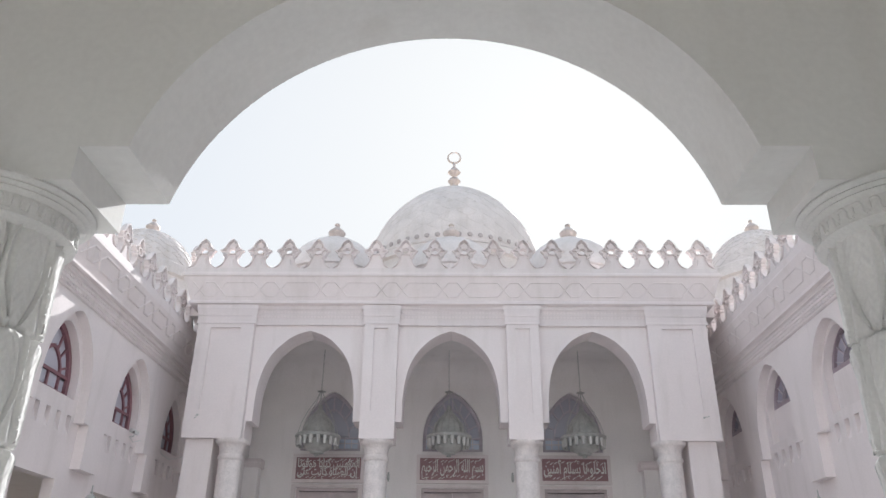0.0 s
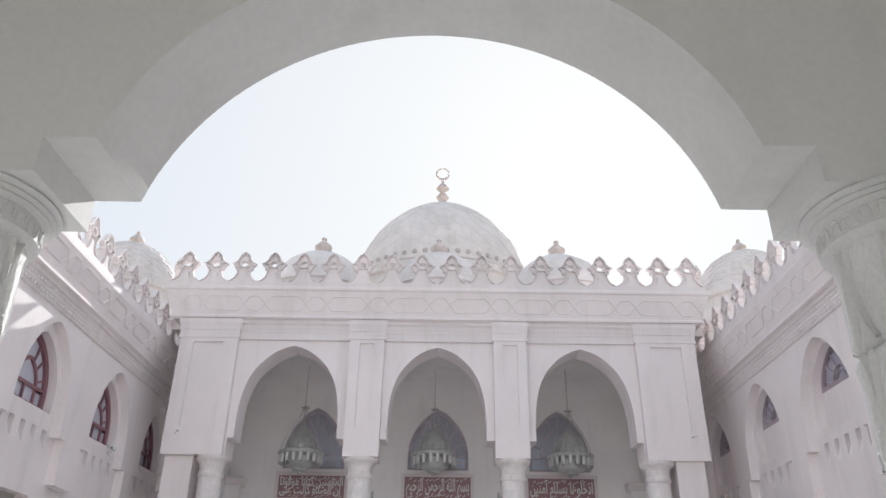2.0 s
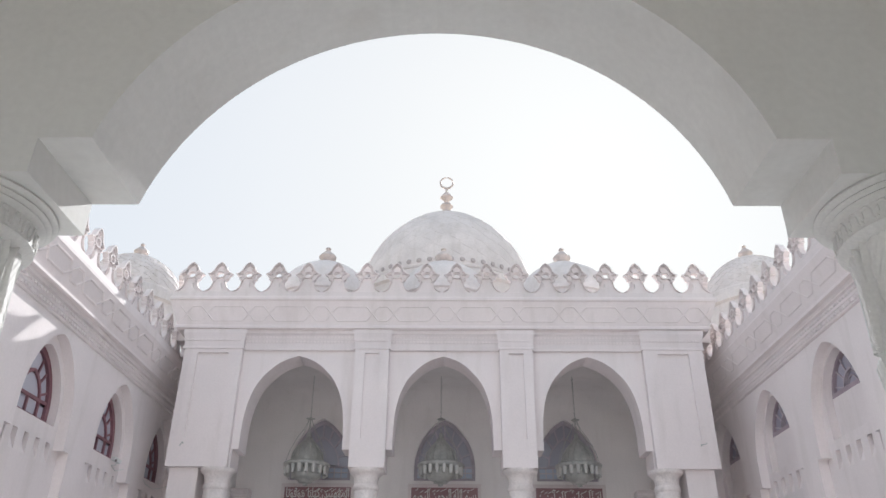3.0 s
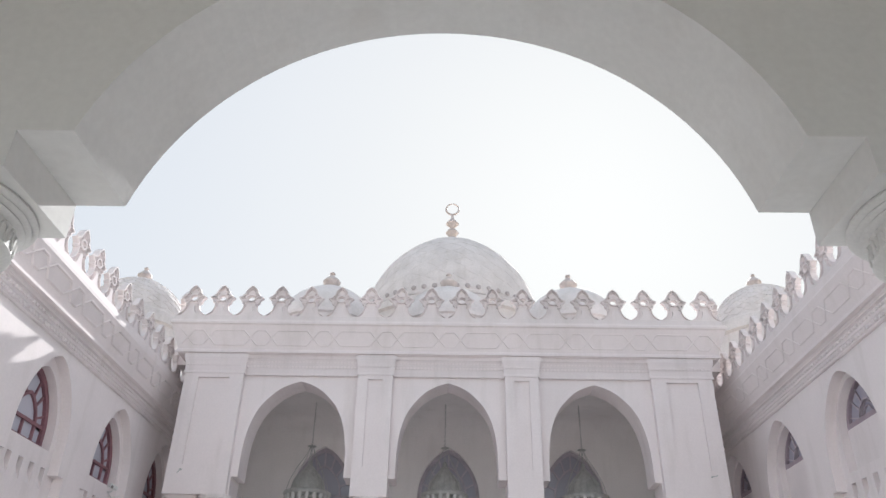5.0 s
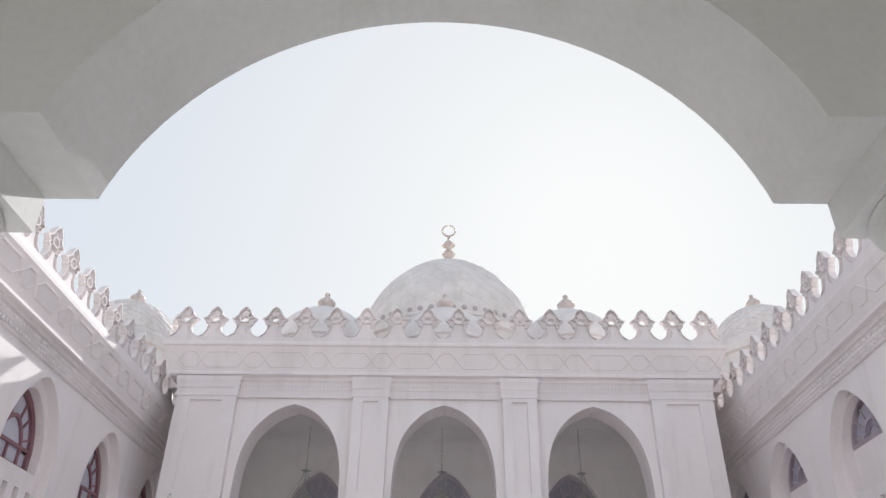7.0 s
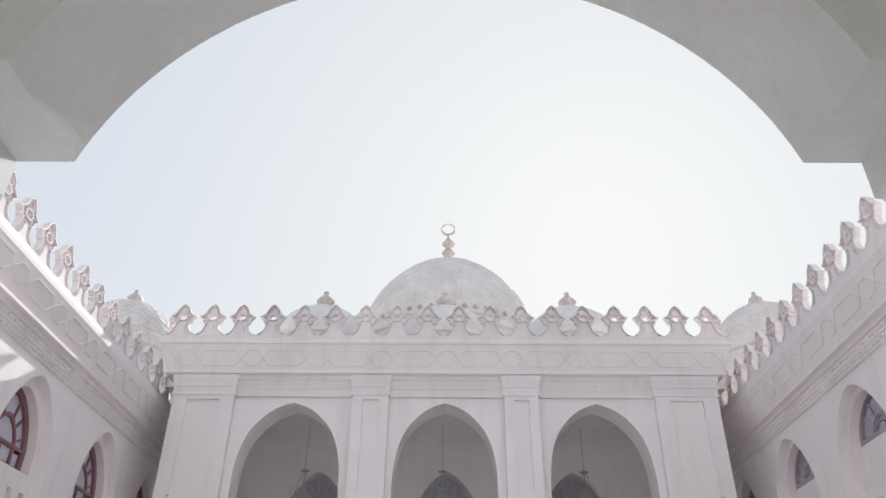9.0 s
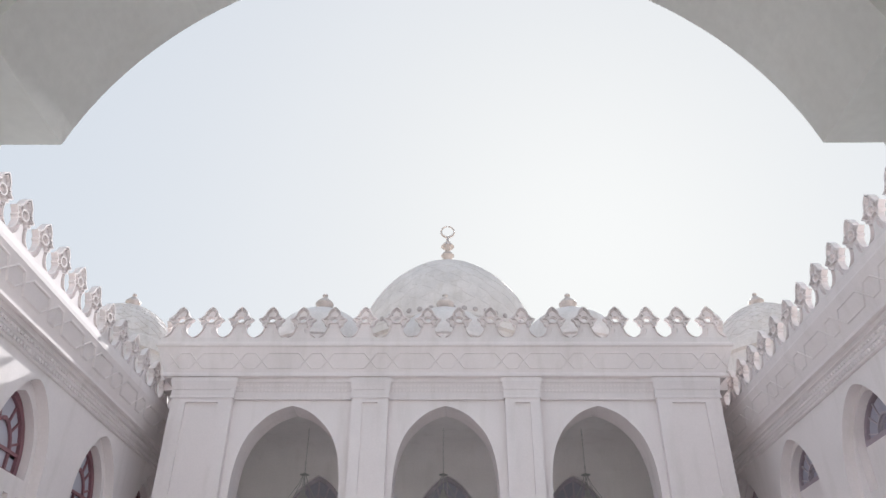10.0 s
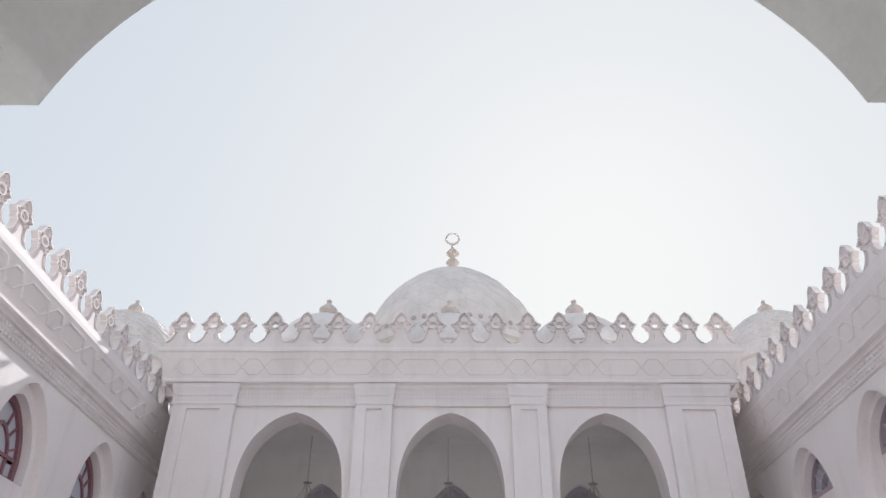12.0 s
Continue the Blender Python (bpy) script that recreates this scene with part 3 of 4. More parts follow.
for k, c in enumerate(BAYS):
    back_window(c, "window_%d" % (k + 1))
    d = thing("door_%d" % (k + 1), (c, BACK + 0.1, 0.02), "tall pale painted double door below a maroon panel", "door", kind="structure")
    f = lambda u, v, w: Vector((u, -w, v))
    for s in (-1, 1):
        bm = bmesh.new()
        lo_, hi_ = min(s * 0.005, s * 0.68), max(s * 0.005, s * 0.68)
        plate(bm, [[(lo_, 0.02), (hi_, 0.02), (hi_, 4.17), (lo_, 4.17)]], -0.03, 0.03, f)
        for v0, v1 in ((0.2, 1.3), (1.45, 2.8), (2.95, 3.95)):
            plate(bm, [[(lo_ + 0.1, v0), (hi_ - 0.1, v0), (hi_ - 0.1, v1), (lo_ + 0.1, v1)]], 0.03, 0.05, f)
        leaf = part("leaf", bm, DOOR, d)
        bm = bmesh.new()
        tube(bm, [(s * 0.08, -0.05, 1.0), (s * 0.08, -0.1, 1.02), (s * 0.08, -0.1, 1.3), (s * 0.08, -0.05, 1.32)], 0.012)
        part("handle", bm, COPPER, leaf)
    bm = bmesh.new()
    plate(bm, [[(-0.75, 0.0), (-0.68, 0.0), (-0.68, 4.19), (0.68, 4.19), (0.68, 0.0), (0.75, 0.0), (0.75, 4.27), (-0.75, 4.27)]], -0.06, 0.06, f)
    part("door_frame", bm, DOOR, d)
    bm = bmesh.new()
    plate(bm, [[(-0.92, -0.0), (-0.76, 0.0), (-0.76, 4.28), (0.76, 4.28), (0.76, 0.0), (0.86, 0.0), (0.86, 4.335), (-0.86, 4.335)]], 0.103, 0.15, f)
    part("surround", bm, MOULD, d, "pale moulded surround")


def lantern(x, y, z, top, name="hanging_lantern", label="metal mosque lantern with small glass cups hanging on a chain", s=1.0):
    """Domed cage over a ring of glass cups; z is the height of the ring."""
    ob = thing(name, pose(x, y, z) @ Matrix.Scale(s, 4), label, "lantern", "hanging lanterns")
    bm = bmesh.new()
    lathe(bm, [(0.44, -0.05), (0.50, -0.03), (0.52, 0.0), (0.52, 0.035), (0.48, 0.06), (0.44, 0.05)], 40)
    hoop = part("ring", bm, IRON, ob)
    bm = bmesh.new()
    lathe(bm, [(0.0, -0.43), (0.05, -0.42), (0.06, -0.38), (0.15, -0.36), (0.17, -0.32), (0.27, -0.28), (0.31, -0.24), (0.33, -0.06), (0.43, -0.04)], 16)
    part("bowl", bm, IRON, ob, smooth=True)
    bm = bmesh.new()
    lathe(bm, [(0.36, 0.05), (0.35, 0.16), (0.31, 0.30), (0.22, 0.43), (0.12, 0.53), (0.06, 0.62), (0.045, 0.74), (0.0, 0.76)], 40)
    bell = part("dome", bm, IRON, ob, "metal mesh dome", smooth=True)
    bm = bmesh.new()
    lathe(bm, [(0.022, -0.22), (0.04, -0.21), (0.045, -0.12), (0.05, -0.03), (0.0, -0.03)], 12)
    cup = part("glass_cup", bm, CUP, hoop, smooth=True)
    n = 18
    for i in range(n):
        a = 2 * math.pi * i / n
        m = pose(0.455 * math.cos(a), 0.455 * math.sin(a), 0)
        if i:
            again(cup, m, hoop)
        else:
            cup.matrix_local = m
    for i in range(16):
        a = 2 * math.pi * i / 16
        bm = bmesh.new()
        tube(bm, [(r * math.cos(a), r * math.sin(a), h) for r, h in ((0.37, 0.05), (0.36, 0.16), (0.32, 0.30), (0.23, 0.43), (0.13, 0.53), (0.065, 0.62))], 0.013, 6)
        part("rib", bm, IRON, bell)
    for i in range(6):
        a = 2 * math.pi * (i + 0.5) / 6
        bm = bmesh.new()
        tube(bm, [(q * math.cos(a), q * math.sin(a), h_) for q, h_ in ((0.49, 0.05), (0.43, 0.28), (0.30, 0.56), (0.12, 0.84), (0.03, 1.06))], 0.006, 5)
        part("stay", bm, IRON, ob)
    bm = bmesh.new()
    lathe(bm, [(0.0, 1.05), (0.05, 1.05), (0.10, 1.065), (0.05, 1.08), (0.02, 1.10), (0.0, 1.10)], 20)
    part("crown_plate", bm, IRON, ob, smooth=True)
    bm = bmesh.new()
    h, k = 0.7, 0
    while h < (top - z) / s:
        m = pose(0, 0, h, 0, 0, 90 * (k % 2))
        tube(bm, [m @ Vector((0.014 * math.cos(t), 0, 0.03 * math.sin(t) + 0.03)) for t in [2 * math.pi * q / 8 for q in range(8)]], 0.005, 4, True)
        h, k = h + 0.05, k + 1
    part("chain", bm, IRON, ob)
    return ob


lan = lantern(-0.03, 16.2, 5.2, 7.3)
copy_thing(lan, pose(-3.03, 16.2, 5.2))
copy_thing(lan, pose(3.04, 16.2, 5.2))
for s in (-1, 1):
    bm = bmesh.new()
    soft_box(bm, (-0.02, -0.03, -0.11), (0.02, 0.0, 0.11), 0.006)
    soft_box(bm, (-0.03, -0.09, -0.08), (0.03, -0.031, 0.05), 0.012)
    b_ = tagged(part("wall_bracket", bm, IRON), "small grey metal bracket on the wall beside the middle door", "bracket", "brackets beside the door")
    b_.matrix_world = pose(s * 1.5, BACK, 4.55)
for s in (-1, 1):
    bm = bmesh.new()
    soft_box(bm, (s * 4.9 - 0.3, 17.3, 0.03), (s * 4.9 + 0.3, 17.6, 4.7), 0.01)
    q = tagged(part("corner_pilaster", bm, PLASTER_IN), "cream corner pilaster with a moulded cap", "pilaster", "corner pilasters", "structure")
    bm = bmesh.new()
    run(bm, s * 4.9 - 0.36, s * 4.9 + 0.36, [(0.0, 4.7), (0.31, 4.7), (0.35, 4.75), (0.35, 4.8), (0.38, 4.84), (0.38, 4.9), (0.0, 4.9)], back)
    part("cap", bm, MOULD, q)
    bm = bmesh.new()
    tube(bm, [(0, 0, 0), (0, -0.06, 0), (s * 0.05, -0.07, 0.0), (s * 0.09, -0.07, 0.02)], 0.008, 6)
    lathe(bm, [(0.018, 0), (0.018, 0.02)], 10, pose(0, 0, 0, 90))
    h = tagged(part("wall_hook", bm, IRON), "small grey metal hook fixed on the pier", "hook", "hooks on the piers")
    h.matrix_world = pose(s * 5.07, FACE - 0.146, 5.15, 0, -80 if s < 0 else 0, 0)


# ---- side wings ----


def wing_window(side, c, name, half_window):
    ob = thing(name, (0, 0, 0), "half-round mauve window with pale radiating bars above a blind panel" if half_window else "arched red-brown wooden window with concentric bars and grey panes", "window", kind="structure")
    base = 5.29 if half_window else 4.72
    oh, orise, osp = 0.66, 0.87, 5.0
    if half_window:
        oh, orise, osp = 0.65, 0.65, 5.29
    o = arch(c, oh, base, osp, orise, n=1.78, tip=0.04)
    i = arch(c, oh - 0.09, base + 0.08, max(osp, base + 0.085), orise - 0.10, n=1.78, tip=0.04)
    bm = bmesh.new()
    plate(bm, [o, i], -0.40, -0.31, side)
    frame_paint, bar_paint = (WOOD_G, BAR_MAUVE) if half_window else (WOOD, WOOD)
    part("window_frame", bm, frame_paint, ob)
    bm = bmesh.new()
    k = 0.52 if not half_window else 0.42
    o2 = arch(c, oh * k + 0.03, base + 0.06, osp, orise * k + 0.03, n=1.78, tip=0.04)
    i2 = arch(c, oh * k - 0.015, base + 0.09, max(osp, base + 0.095), orise * k - 0.03, n=1.78, tip=0.04)
    plate(bm, [o2, i2], -0.39, -0.33, side)
    part("inner_arch", bm, bar_paint, ob)
    bm = bmesh.new()
    for a in (18, 44, 68, 112, 136, 162):
        ca, sa = math.cos(radians(a)), math.sin(radians(a))
        bar(bm, (c + oh * k * ca, osp + orise * k * sa), (c + (oh - 0.05) * ca, osp + (orise - 0.07) * sa), 0.022 if half_window else 0.035, -0.385, -0.34, side)
    if not half_window:
        bar(bm, (c - oh + 0.05, 5.06), (c + oh - 0.05, 5.06), 0.05, -0.39, -0.325, side)
        for x in (-oh * k, 0, oh * k):
            bar(bm, (c + x, base + 0.06), (c + x, 5.04), 0.04, -0.386, -0.329, side)
    else:
        for q in (0.8, 0.55):
            p = pointed(oh * k * q, osp + 0.06, orise * k * q, 1.78, 0.04, 10)
            p = [(c + u, v) for u, v in p] + [(c - u, v) for u, v in p[-2::-1]]
            for a, b in zip(p, p[1:]):
                bar(bm, a, b, 0.02, -0.385, -0.345, side)
    part("glazing_bars", bm, bar_paint, ob)
    inner = (oh * k, orise * k)
    outer = (oh - 0.06, orise - 0.07)
    cuts = (0, 18, 44, 68, 112, 136, 162, 180)
    panes = [ring_pane(c, osp, inner, outer, a0, a1) for a0, a1 in zip(cuts, cuts[1:])]
    if half_window:
        panes.append(ring_pane(c, osp, (0.0, 0.0), inner, 0, 180))
    else:
        panes.append([(c - inner[0], 5.06), (c + inner[0], 5.06)] + ring_pane(c, osp + 0.06, (0.0, 0.0), (inner[0], inner[1] - 0.06), 0, 180)[1:])
        edges = (-outer[0], -inner[0], 0.0, inner[0], outer[0])
        panes += [[(c + p, base + 0.06), (c + q, base + 0.06), (c + q, 5.06), (c + p, 5.06)] for p, q in zip(edges, edges[1:])]
    for p in panes:
        bm = bmesh.new()
        plate(bm, [p], -0.375, -0.365, side)
        part("pane", bm, GLASS if half_window else GLASS_W, ob)


def wing(s, name, WX, bays, y0, y1, m_start, m_pitch, m_base, half_window):
    """One side of the court; WX is its wall face, from the middle."""
    side = lambda u, v, w: Vector((s * (WX - w), u, v))
    w_ = thing(name, (0, 0, 0), "cream plastered courtyard wing with pointed niches and a carved parapet", "wall", kind="structure")
    # upper wall with the pointed niches, standing on blocks over the columns
    NH, NS, NT, NB, BLK = 0.86 if half_window else 0.80, 4.85, 6.04, 4.38, 3.67
    pts = [(y0, BLK), (y0, 6.6), (y1, 6.6), (y1, BLK)]
    for c in sorted(bays, reverse=True):
        r = pointed(NH, NS, NT - NS, n=1.78, tip=0.04)
        pts += [(c + 1.0, BLK), (c + 1.0, NB), (c + NH, NB)] + [(c + u, v) for u, v in r]
        pts += [(c - u, v) for u, v in r[-2::-1]] + [(c - NH, NB), (c - 1.0, NB), (c - 1.0, BLK)]
    bm = bmesh.new()
    plate(bm, [pts], -0.18, 0.0, side)
    part("niche_wall", bm, PLASTER, w_)
    # wall inside the niches, with a row of slots below each window and, on one side, openings to the lower gallery
    foot = [(y0, 0.0)]
    for c in (() if half_window else sorted(bays)):
        foot += [(c - 0.61, 0.0), (c - 0.61, 3.455), (c + 0.61, 3.455), (c + 0.61, 0.0)]
    loops = [foot + [(y1, 0.0), (y1, 7.0), (y0, 7.0)]]
    slots = [(c, c - 0.74 + 0.34 * k) for c in bays for k in range(5)]
    for c in bays:
        loops.append(arch(c, 0.66, 4.72, 5.0, 0.87, n=1.78, tip=0.04) if not half_window else arch(c, 0.65, 4.62, 5.29, 0.65, n=1.78, tip=0.04))
    loops += [[(u - 0.07, 4.15), (u + 0.07, 4.15), (u + 0.07, 4.46), (u - 0.07, 4.46)] for c, u in slots]
    bm = bmesh.new()
    plate(bm, loops, -0.36, -0.17, side)
    part("infill_wall", bm, PLASTER, w_)
    # each slot runs out to the wall face at its foot
    bm = bmesh.new()
    for c, u in slots:
        run(bm, u - 0.072, u + 0.072, [(-0.172, 4.151), (-0.30, 4.461), (-0.358, 4.461), (-0.358, 4.151)], side)
    part("slot_sill", bm, PLASTER, w_)
    if half_window:
        bm = bmesh.new()
        for c in bays:
            plate(bm, [[(c - 0.645, 4.625), (c + 0.645, 4.625), (c + 0.645, 5.288), (c - 0.645, 5.288)]], -0.40, -0.30, side)
        part("blind_panel", bm, PLASTER, w_)
    # mouldings, cornice, interlaced frieze
    bm = bmesh.new()
    run(bm, y0, y1, [(0.0, 6.17), (0.03, 6.17), (0.045, 6.19), (0.03, 6.21), (0.03, 6.28), (0.055, 6.30), (0.055, 6.33), (0.05, 6.41), (0.09, 6.43), (0.08, 6.46), (0.095, 6.50), (0.08, 6.56), (0.0, 6.56)], side)
    part("architrave", bm, MOULD, w_)
    bm = bmesh.new()
    dentils(bm, y0, y1, 6.225, 6.275, 0.02, 0.056, side, 0.095)
    dentils(bm, y0, y1, 6.345, 6.39, 0.045, 0.078, side, 0.095)
    tagged(part("dentil_row", bm, MOULD, w_), kind="stuff")
    lip = [(0.279, 7.04), (0.286, 7.055), (0.286, 7.12)] if s < 0 else [(0.115 + 0.36 * 0.49, 7.075), (0.30, 7.10), (0.295, 7.13), (0.26, 7.15)]
    bm = bmesh.new()
    run(bm, y0, y1, [(-0.17, 6.50), (0.13, 6.50), (0.17, 6.515), (0.17, 6.56), (0.115, 6.585), *lip, (0.275, m_base + 0.02), (0.08, m_base + 0.02), (-0.17, 7.20)], side)
    cor = part("cornice", bm, PLASTER, w_)
    lean = lambda u, v, w: side(u, v, w + 0.36 * (v - 6.585))
    for phase in (0, 1):
        bm = bmesh.new()
        strap(bm, y0, y1, 6.73, 6.965, phase, 0.107, (0.139 if s < 0 else 0.128) + 0.003 * phase, lean, 1.222 if s < 0 else 1.262, 0.042 if s < 0 else 0.034, 8.675 if s < 0 else 9.0, 0.26)
        part("frieze_strap", bm, MOULD, cor)
    px = s * (WX - (0.19 if s > 0 else 0.17))
    part_box("parapet", (px - 0.05, y0, m_base - 0.02), (px + 0.05, y1, m_base + 0.1), MOULD, w_, 0.004)
    k0 = -int((m_start - y0 - 0.3) / m_pitch)
    for k in range(k0, int((y1 - m_start - 0.3) / m_pitch) + 1):
        again(merlon, pose(px, m_start + m_pitch * k, m_base, 0, 0, -90 * s) @ Matrix.Diagonal((m_pitch / 0.64, 1, 0.945, 1)), w_)
    # wall behind, unseen roof added to block the sun, floor over the lower gallery
    bm = bmesh.new()
    box(bm, (min(s * (WX + 0.3), s * 9.5), y0, 6.95), (max(s * (WX + 0.3), s * 9.5), y1, 7.15))
    part("roof", bm, ROOF, w_)
    bm = bmesh.new()
    box(bm, (min(s * (WX + 0.37), s * 9.5), y0, 3.62), (max(s * (WX + 0.37), s * 9.5), y1, 3.8))
    part("gallery_ceiling", bm, PLASTER_IN, w_)
    bm = bmesh.new()
    box(bm, (min(s * 9.3, s * 9.5), y0, 0), (max(s * 9.3, s * 9.5), y1, 6.95))
    part("gallery_wall", bm, PLASTER_IN, w_)
    for k, c in enumerate(bays):
        wing_window(side, c, "window_%d" % (4 + k + (len(bays) if s > 0 else 0)), half_window)


wing(-1, "wall_west", 6.02, [5.16, 7.77, 10.38, 13.0, 15.45], 1.7, 17.6, 8.43, 0.62, 7.19, False)
wing(1, "wall_east", 6.17, [5.5, 8.05, 10.60, 13.17, 15.7], 1.7, 17.6, 8.42, 0.617, 7.235, True)


def wall_lantern(x, y, z, s):
    """Small domed lantern on a bracket; z is the tip."""
    ob = thing("wall_lantern", (x, y, z), "small grey domed metal lantern on a wall bracket", "lantern", "wall lanterns")
    bm = bmesh.new()
    lathe(bm, [(0.0, 0.0), (0.008, -0.01), (0.012, -0.10), (0.03, -0.12), (0.012, -0.14), (0.06, -0.17), (0.10, -0.23), (0.115, -0.30), (0.14, -0.31), (0.14, -0.34), (0.0, -0.34)], 12)
    part("cap", bm, IRON, ob)
    bm = bmesh.new()
    lathe(bm, [(0.115, -0.34), (0.12, -0.36), (0.085, -0.62), (0.0, -0.62)], 8)
    part("glass", bm, CUP, ob)
    for k in range(8):
        a = 2 * math.pi * k / 8
        bm = bmesh.new()
        tube(bm, [(0.122 * math.cos(a), 0.122 * math.sin(a), -0.34), (0.088 * math.cos(a), 0.088 * math.sin(a), -0.64)], 0.008, 5)
        part("rib", bm, IRON, ob)
    bm = bmesh.new()
    lathe(bm, [(0.0, -0.72), (0.03, -0.70), (0.09, -0.65), (0.09, -0.62), (0.0, -0.62)], 12)
    part("foot", bm, IRON, ob)
    bm = bmesh.new()
    tube(bm, [(0, 0, -0.71), (0, 0, -0.80), (s * 0.12, 0, -0.86), (s * 0.34, 0, -0.80), (s * 0.51, 0, -0.80)], 0.014, 6)
    part("bracket", bm, IRON, ob)


wall_lantern(-5.68, 11.25, 3.41, -1)
wall_lantern(5.83, 11.25, 3.42, 1)

# small camera with its cable, below one window of the west wing
ob = thing("security_camera", (-6.07, 13.35, 4.69), "small white security camera on a short arm", "camera")
bm = bmesh.new()
soft_box(bm, (-0.04, -0.11, -0.03), (0.04, 0.09, 0.035), 0.012, pose(0, 0, 0, -12, 0, -20))
part("housing", bm, PLASTIC, ob)
bm = bmesh.new()
tube(bm, [(0, 0.02, -0.02), (-0.03, 0.05, -0.07), (-0.11, 0.05, -0.08)], 0.012, 6)
part("arm", bm, PLASTIC, ob)
bm = bmesh.new()
lathe(bm, [(0.026, 0.0), (0.026, 0.012), (0.0, 0.014)], 12, pose(0.035, -0.105, -0.022, 90, 0, -20))
part("lens", bm, DARK, ob)
for pts in ([(-6.18, 13.4, 4.62), (-6.17, 13.6, 4.55), (-6.17, 13.76, 4.6), (-6.1, 13.8, 4.62)],
            [(-6.18, 14.9, 4.72), (-6.17, 15.2, 4.60), (-6.17, 15.6, 4.58), (-6.17, 16.0, 4.66), (-6.1, 16.25, 4.75)]):
    bm = bmesh.new()
    tube(bm, pts, 0.009, 5)
    tagged(part("cable", bm, PLASTIC), "thin pale cable sagging along the wall", "cable", "wall cables")


# ---- near arcade, through which the camera looks ----
NX, NZ, NR = 0.075, 2.907, 1.243
FAR, NEAR = 1.69, 1.235
near = lambda u, v, w: Vector((u, FAR - w, v))
a0 = math.asin((3.225 - NZ) / NR)
curve = [(NR * math.cos(a0 + (math.pi - 2 * a0) * i / 48), NZ + NR * math.sin(a0 + (math.pi - 2 * a0) * i / 48)) for i in range(49)]
BAY = 3.55
outline = [(-6.05, 0.0), (-6.05, 7.2), (6.15, 7.2), (6.15, 0.0)]
outline += [(NX + 2.2, 0.0), (NX + 2.2, 3.08), (NX + 1.392, 3.08), (NX + 1.392, 3.225)] + [(NX + u, v) for u, v in curve]
outline += [(NX - 1.392, 3.225), (NX - 1.392, 3.08), (NX - 2.2, 3.08), (NX - 2.2, 0.0)]
bm = bmesh.new()
plate(bm, [outline], 0.0, FAR - NEAR, near)
wall_south = tagged(part("wall_south", bm, PLASTER_ENTRY), "grey-white plastered entrance wall with a round arch", "wall", kind="structure")
bm = bmesh.new()
box(bm, (-6.3, -4.2, 4.9), (6.3, NEAR, 5.1))
tagged(part("gallery_ceiling", bm, GALLERY), "plain cream ceiling of the entrance gallery", "ceiling", kind="structure")
# unseen wall behind the camera; its wide gap is added to light the arch
bm = bmesh.new()
plate(bm, [[(-6.3, 0.0), (-6.3, 7.0), (6.3, 7.0), (6.3, 0.0), (3.4, 0.0), (3.4, 4.4), (-3.4, 4.4), (-3.4, 0.0)]], -0.1, 0.1, lambda u, v, w: Vector((u, -4.3 - w, v)))
tagged(part("wall_entrance", bm, GALLERY), "unseen plain cream wall, opened wide to let light into the gallery", "wall", kind="structure")
for s, nm in ((-1, "wall_gallery_west"), (1, "wall_gallery_east")):
    bm = bmesh.new()
    box(bm, (min(s * 6.06, s * 6.3), -4.2, 0), (max(s * 6.06, s * 6.3), 1.7, 7.0))
    tagged(part(nm, bm, GALLERY), "plain cream end wall of the gallery", "wall", kind="structure")


